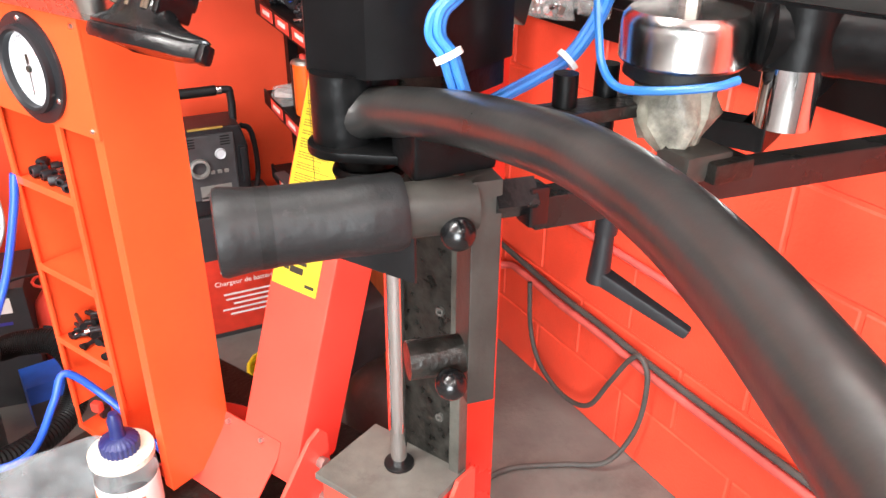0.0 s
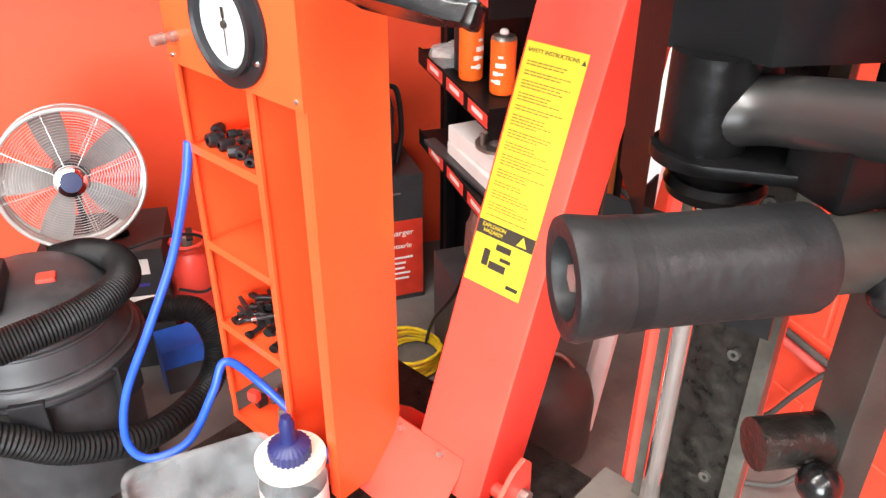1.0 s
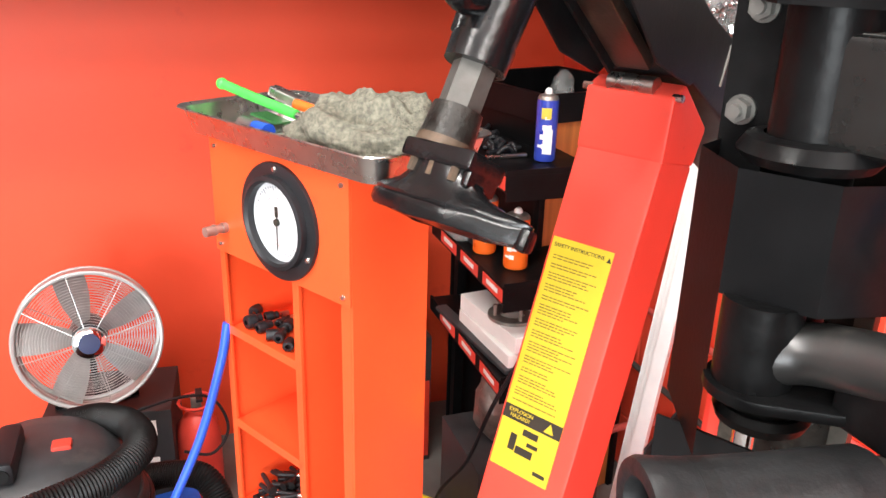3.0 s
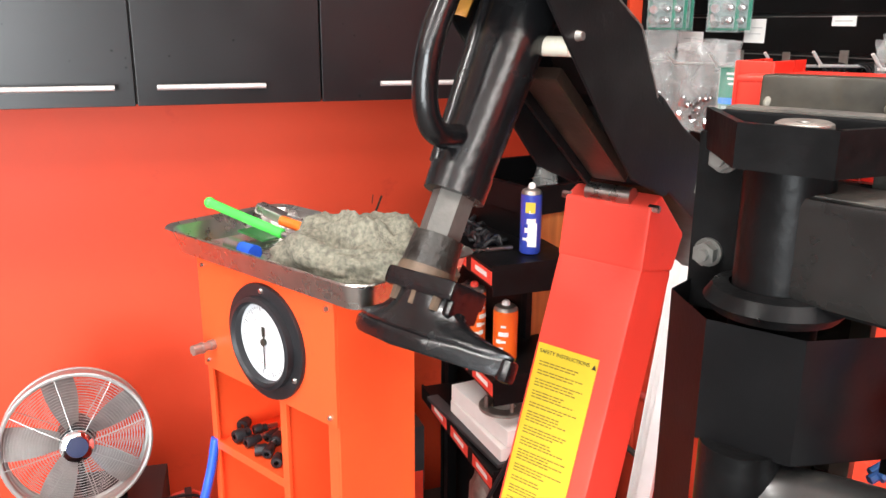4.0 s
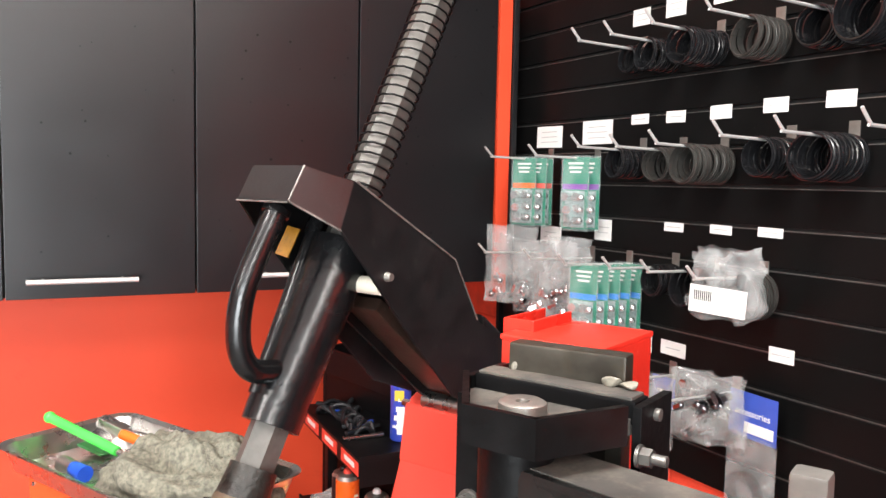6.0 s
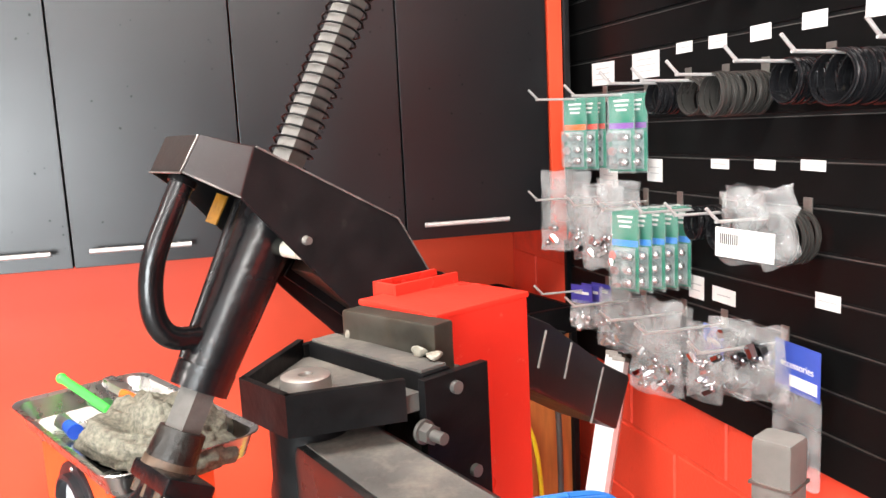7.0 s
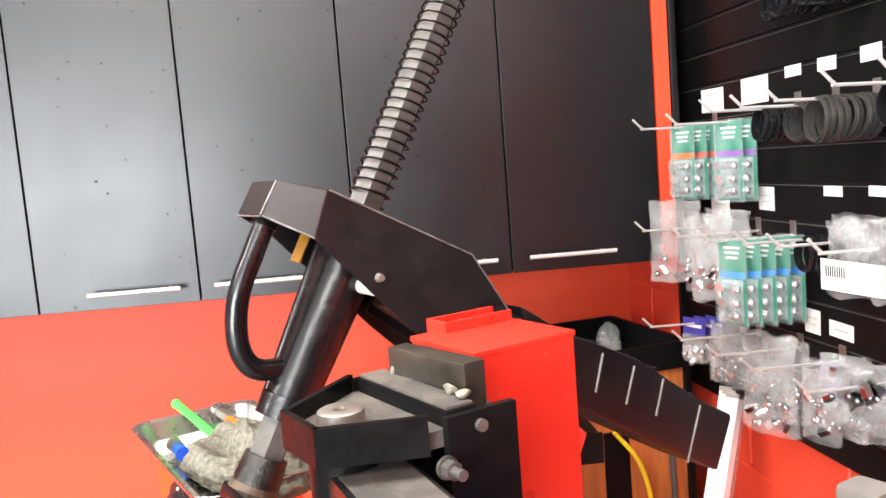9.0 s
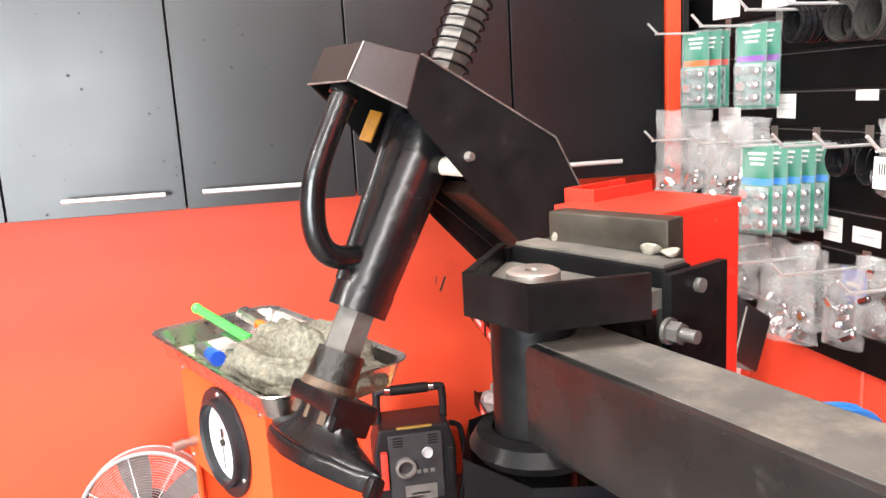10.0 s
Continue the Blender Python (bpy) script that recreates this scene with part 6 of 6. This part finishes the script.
tags = [(-0.025, 0.092, 1.924, 1.984), (0.18, 0.298, 1.928, 1.99), (0.366, 0.426, 1.972, 1.996), (0.483, 0.543, 1.970, 1.997), (0.615, 0.674, 1.971, 2.001), (0.754, 0.814, 1.976, 2.006), (0.896, 0.958, 1.977, 2.009), (0.358, 0.416, 2.21, 2.25), (0.468, 0.53, 2.214, 2.26), (0.61, 0.67, 2.22, 2.265), (0.492, 0.552, 1.717, 1.738), (0.63, 0.69, 1.720, 1.740), (0.757, 0.818, 1.722, 1.742), (0.006, 0.101, 1.653, 1.702), (0.243, 0.308, 1.678, 1.733), (0.413, 0.468, 1.418, 1.471), (0.498, 0.576, 1.425, 1.459), (0.80, 0.86, 1.47, 1.50)]
for u0, u1, z0, z1 in tags:
    tg = thing("price_tag", "white paper price tag stuck to the slat board", "price tag", sl((u0 + u1) / 2, 0.0062, (z0 + z1) / 2, 0), "price tags")
    part("paper", boxed((0, 0, 0), (u1 - u0, 0.0008, z1 - z0), 0, pose(0, 0, 0, 0, random.uniform(-1.5, 1.5), 0)), WHITE, tg)
    n = max(1, int((z1 - z0) / 0.02))
    for k in range(n):
        part("print_bar", boxed((0, -0.0008, (k - (n - 1) / 2) * 0.014), ((u1 - u0) * random.uniform(0.5, 0.75), 0.0006, 0.0022)), FAINT_PRINT, tg)


def hook(u, z, ln=0.222, rise=0.022):
    h = thing("peg_hook", "chromed wire display hook in the slat board", "hook", sl(u, 0, z), "slat wall hooks")
    part("wire", piped([(0, 0.004, 0.0), (0, -ln + 0.030, 0.004), (0, -ln + 0.016, 0.007), (0, -ln - 0.008, 0.008 + rise)], 0.0031, 8, 5), HANDLE, h)
    part("back_plate", boxed((0, -0.007, 0.012), (0.022, 0.003, 0.042), 0.001), DULL_STEEL, h)
    return h


for u, z in ((0.40, 2.148), (0.51, 2.146), (0.635, 2.15), (0.785, 2.152), (0.915, 2.152), (1.03, 2.165), (0.412, 1.905), (0.541, 1.902), (0.660, 1.905), (0.825, 1.915), (0.958, 1.917), (1.115, 1.92), (0.045, 1.888), (0.245, 1.888), (0.024, 1.625), (0.237, 1.627), (0.38, 1.627), (0.534, 1.635), (0.652, 1.64), (0.778, 1.64), (0.041, 1.372), (0.222, 1.375), (0.394, 1.376), (0.541, 1.38), (0.725, 1.385)):
    hook(u, z)

RINGS = (mat("black_hub_ring", (0.009, 0.009, 0.010), 0.16, var=0.2, bump=0.03, rvar=0.05), mat("grey_hub_ring", (0.034, 0.032, 0.029), 0.3, var=0.25, bump=0.08, dirt=(0.06, 0.052, 0.042), dirt_amount=0.3))
ring_meshes = {}


def ring_mesh(r, w, k):
    key = (round(r, 4), round(w, 4), k)
    if key not in ring_meshes:
        bm = B()
        turned(bm, [(r * 0.87, 0.0), (r * 0.98, 0.0), (r, w * 0.12), (r, w * 0.50), (r * 0.95, w * 0.58), (r * 0.93, w), (r * 0.88, w), (r * 0.87, 0.0)], Matrix.Rotation(radians(90), 4, "X"), 30)
        ring_meshes[key] = mesh_of("ring", bm, RINGS[k])
    return ring_meshes[key]


def ring_stack(u, z, r, n, k, start=0.02, w=0.0095, end_free=0.0):
    st = thing("hub_ring_stack", ("stack of glossy black hub rings on a hook", "stack of dusty grey hub rings on a hook")[k], "hub rings", sl(u, 0, z), "hub ring stacks")
    rg = random.Random(int(u * 1000 + z * 77))
    for j in range(n):
        ob = new("ring", ring_mesh(r, w, k))
        ob.parent = st
        ob.matrix_basis = pose(rg.uniform(-0.003, 0.003), -start - j * (w + 0.002), -r * 0.87 + rg.uniform(-0.0012, 0.0012) + 0.003, rg.uniform(-9, 3), 0, rg.uniform(-9, 9))
    return st


for u, z, r, n, k in ((0.40, 2.148, 0.033, 4, 0), (0.51, 2.146, 0.037, 8, 0), (0.635, 2.15, 0.040, 10, 0), (0.785, 2.152, 0.043, 8, 1), (0.915, 2.152, 0.040, 6, 0), (1.03, 2.165, 0.054, 10, 0),
                      (0.412, 1.905, 0.038, 7, 0), (0.541, 1.902, 0.039, 7, 1), (0.660, 1.905, 0.043, 10, 1), (0.825, 1.915, 0.040, 8, 0), (0.958, 1.917, 0.045, 10, 0),
                      (0.534, 1.635, 0.036, 6, 0), (0.652, 1.64, 0.042, 8, 0), (0.778, 1.64, 0.050, 5, 1)):
    ring_stack(u, z, r, n, k)


def nut_shape(bm, c, s=0.011, a=0.0):
    m = Matrix.Translation(c) @ Euler((a, a * 1.7, a * 0.6)).to_matrix().to_4x4()
    bmesh.ops.create_cone(bm, cap_ends=True, segments=6, radius1=s, radius2=s * 0.9, depth=s * 2.2, matrix=m)
    bmesh.ops.create_uvsphere(bm, u_segments=10, v_segments=6, radius=s * 0.82, matrix=m @ Matrix.Translation((0, 0, s * 1.1)))


bm = B()
nut_shape(bm, (0, 0, 0), 0.0118)
NUT_MESH = mesh_of("wheel_nut", bm, BRIGHT_NUT)


def nut_part(parent, c, a):
    ob = new("wheel_nut", NUT_MESH)
    ob.parent = parent
    ob.matrix_basis = Matrix.Translation(c) @ Euler((a, a * 1.7, a * 0.6)).to_matrix().to_4x4()


def nut_card(u, out, z, band, tilt=0.0):
    c = thing("nut_pack", "green blister card of chrome wheel nuts on a hook", "blister pack", sl(u, out, z, tilt), "blister packs")
    part("card", boxed((0, 0, -0.085), (0.074, 0.0012, 0.185), 0.0005), GREEN_CARD, c)
    part("colour_band", boxed((0, -0.0012, -0.068), (0.072, 0.0008, 0.014)), band, c)
    for j in range(3):
        part("print_bar", boxed((0, -0.0012, -0.008 - 0.011 * j), (0.044 - 0.006 * j, 0.0008, 0.005)), WHITE, c)
    part("nut_window", boxed((0, -0.0014, -0.126), (0.056, 0.001, 0.094), 0.0), SILVER_CARD, c, "pale silver window")
    for j in range(3):
        for s in (-1, 1):
            nut_part(c, (0.0155 * s, -0.014, -0.095 - 0.030 * j), 0.3 * j + s)
    part("blister", boxed((0, -0.013, -0.124), (0.062, 0.024, 0.098), 0.006), BLISTER, c)
    part("clear_sleeve", boxed((0, -0.002, -0.085), (0.080, 0.005, 0.195), 0.001), BLISTER, c)
    return c


BAND = {"o": ORANGE_CAN, "v": mat("violet_band", (0.22, 0.06, 0.35), 0.45, bump=0), "b": mat("sky_band", (0.03, 0.25, 0.75), 0.45, bump=0), "r": CRIMSON}
for u, n, b, front in ((0.045, 3, "o", 0.098), (0.245, 2, "v", 0.078)):
    for j in range(n):
        nut_card(u + 0.01 * (j % 2), front - 0.030 * j, 1.884, BAND[b if j == 0 or b == "v" else "r"], 22 - 3 * j)
for j in range(5):
    nut_card(0.388 + 0.003 * j, 0.158 - 0.033 * j, 1.622, BAND["b"], 20 - 2 * j)


def poly_bag(u, out, z, w, h, n, label, depth=0.035, mess=0.012, seed=1, nuts=CHROME, tall=0.5):
    rg = random.Random(seed)
    b = thing("parts_bag", label, "plastic bag", sl(u, out, z, rg.uniform(16, 30)), "bags on the slat wall")
    bm = B()
    nx, nz = 14, 18
    for s in (-1, 1):
        g = []
        for i in range(nz + 1):
            t = i / nz
            row = []
            for j in range(nx + 1):
                q = j / nx * 2 - 1
                d = depth * (1 - q * q) ** 0.6 * min(1, t * 1.6) * (1.15 - 0.3 * t)
                p = Vector((q * w / 2 * (0.92 + 0.08 * t), s * (d / 2 + 0.0006), 0.012 - t * h))
                nn = noise.noise_vector(Vector((q * 2.2 + seed, t * 4.1, s * 0.4 + seed)))
                edge = (1 - q * q)
                p += Vector((nn.x * mess * 0.6, nn.y * mess * (0.3 + edge), nn.z * mess * 0.5))
                row.append(bm.verts.new(p))
            g.append(row)
        for a, c in zip(g, g[1:]):
            for j in range(nx):
                bm.faces.new((a[j], a[j + 1], c[j + 1], c[j]))
    part("film", bm, POLY, b, "wrinkled clear film")
    bm = B()
    for k in range(n):
        q = rg.uniform(-0.8, 0.8)
        nut_shape(bm, (q * w / 2 * 0.85, rg.uniform(-0.3, 0.3) * depth, -h + 0.02 + rg.random() * h * tall), rg.uniform(0.008, 0.0115), rg.uniform(0, 6))
    tagged(part("nut_heap", bm, nuts, b), "heap of shiny nuts", kind="stuff")
    return b


poly_bag(0.03, 0.125, 1.69, 0.165, 0.215, 12, "clear bag of chrome wheel nuts on a hook", seed=2, tall=0.25)
poly_bag(0.024, 0.05, 1.64, 0.12, 0.20, 8, "clear bag of nuts behind another bag", seed=12, tall=0.3)
poly_bag(0.237, 0.13, 1.665, 0.135, 0.21, 10, "clear bag of chrome nuts on a hook", seed=3, mess=0.02)
poly_bag(0.237, 0.085, 1.675, 0.15, 0.22, 10, "clear bag of chrome nuts on a hook", seed=4, mess=0.02)
bg = poly_bag(0.790, 0.13, 1.690, 0.150, 0.135, 4, "crumpled clear bag of hub rings with white label", seed=5, mess=0.035, depth=0.06, nuts=RINGS[0])
part("white_label", boxed((0, -0.045, -0.085), (0.11, 0.001, 0.055), 0, pose(0, 0, 0, 6, 4, 0)), WHITE, bg, "white paper label")
for k in range(9):
    part("label_bar", boxed((-0.045 + 0.004 * k, -0.0465, -0.078), (0.0018, 0.0008, 0.02), 0, pose(0, 0, 0, 6, 4, 0)), INK, bg)
for j in range(3):
    v = thing("key_pack", "violet carded bag of wheel lock parts", "blister pack", sl(0.041 + 0.004 * j, 0.088 - 0.028 * j, 1.385, 22 - 4 * j), "blister packs")
    part("card", boxed((0, 0, -0.022), (0.075, 0.001, 0.05)), PURPLE_CARD, v)
    part("card_print", boxed((0, -0.001, -0.018), (0.05, 0.0008, 0.008)), WHITE, v)
    for k in range(7):
        nut_part(v, (random.uniform(-0.026, 0.026), 0, -0.07 - random.random() * 0.04), k)
    part("bag_film", boxed((0, 0, -0.078), (0.072, 0.022, 0.078), 0.007), POLY, v)
poly_bag(0.222, 0.09, 1.395, 0.115, 0.15, 12, "clear bag of chrome nuts on a low hook", seed=7, mess=0.016)
poly_bag(0.394, 0.085, 1.405, 0.145, 0.225, 18, "clear bag of long chrome nuts on a low hook", seed=8, mess=0.024, tall=0.4)
poly_bag(0.394, 0.045, 1.39, 0.12, 0.19, 10, "clear bag of nuts hanging behind", seed=9, mess=0.02)
poly_bag(0.541, 0.06, 1.376, 0.09, 0.17, 10, "clear bag of chrome nuts close to the board", seed=14)
v = thing("key_pack", "small blue carded pack near the board", "blister pack", sl(0.541, 0.035, 1.375, 0), "blister packs")
part("card", boxed((0, 0, -0.03), (0.07, 0.001, 0.07)), BLUE_CARD, v)
part("card_print", boxed((0, -0.001, -0.03), (0.04, 0.0008, 0.01)), WHITE, v)
poly_bag(0.725, 0.10, 1.425, 0.165, 0.145, 26, "clear bag full of black and chrome nuts", seed=10, mess=0.022, depth=0.055, nuts=mat("dark_chrome", (0.22, 0.22, 0.23), 0.15, metal=1.0), tall=0.75)
ac = thing("accessory_pack", "blue carded bag of dark accessories", "blister pack", sl(0.80, 0.045, 1.39, -4), "blister packs")
part("card", boxed((0, 0, -0.035), (0.125, 0.001, 0.095)), BLUE_CARD, ac)
lettering("card_print", "accessories", 0.020, WHITE, ac, Matrix.Translation((0, -0.001, -0.030)) @ fm)
part("card_label", boxed((0.018, -0.0012, -0.060), (0.075, 0.001, 0.022)), WHITE, ac)
part("bag_film", boxed((0, 0, -0.165), (0.12, 0.018, 0.18), 0.006), POLY, ac)
bm = B()
turned(bm, [(0.028, -0.006), (0.045, -0.006), (0.045, 0.006), (0.028, 0.006), (0.028, -0.006)], Matrix.Translation((-0.012, 0, -0.20)) @ Matrix.Rotation(radians(90), 4, "X"), 28)
part("dark_ring", bm, RINGS[0], ac)

# ---- blocks of the east wall ----
bm = B()
cube(bm, (0, 0, 0), (0.02, 0.392, 0.190), None, 0.004, 1)
block_mesh = mesh_of("block", bm, RED_BLOCK)
bm = B()
cube(bm, (0, 0, 0), (0.02, 0.192, 0.190), None, 0.004, 1)
half_mesh = mesh_of("block", bm, RED_BLOCK)
turn = math.atan(0.073)
for r in range(7):
    z = 0.095 + 0.2 * r
    y = 3.12 - 0.1 - (0.0 if r % 2 else 0.1) - 0.1
    if r % 2 == 0:
        ob = new("block", half_mesh)
        ob.matrix_basis = Matrix.Translation((block_x(3.02) + 0.004, 3.02, z)) @ Matrix.Rotation(turn, 4, "Z")
        ob.parent = wall_east
        y = 2.72
    else:
        y = 2.92
    while y > -0.6:
        ob = new("block", block_mesh)
        ob.matrix_basis = Matrix.Translation((block_x(y) + 0.004 + random.uniform(-0.0012, 0.0012), y, z)) @ Matrix.Rotation(turn, 4, "Z")
        ob.parent = wall_east
        y -= 0.4
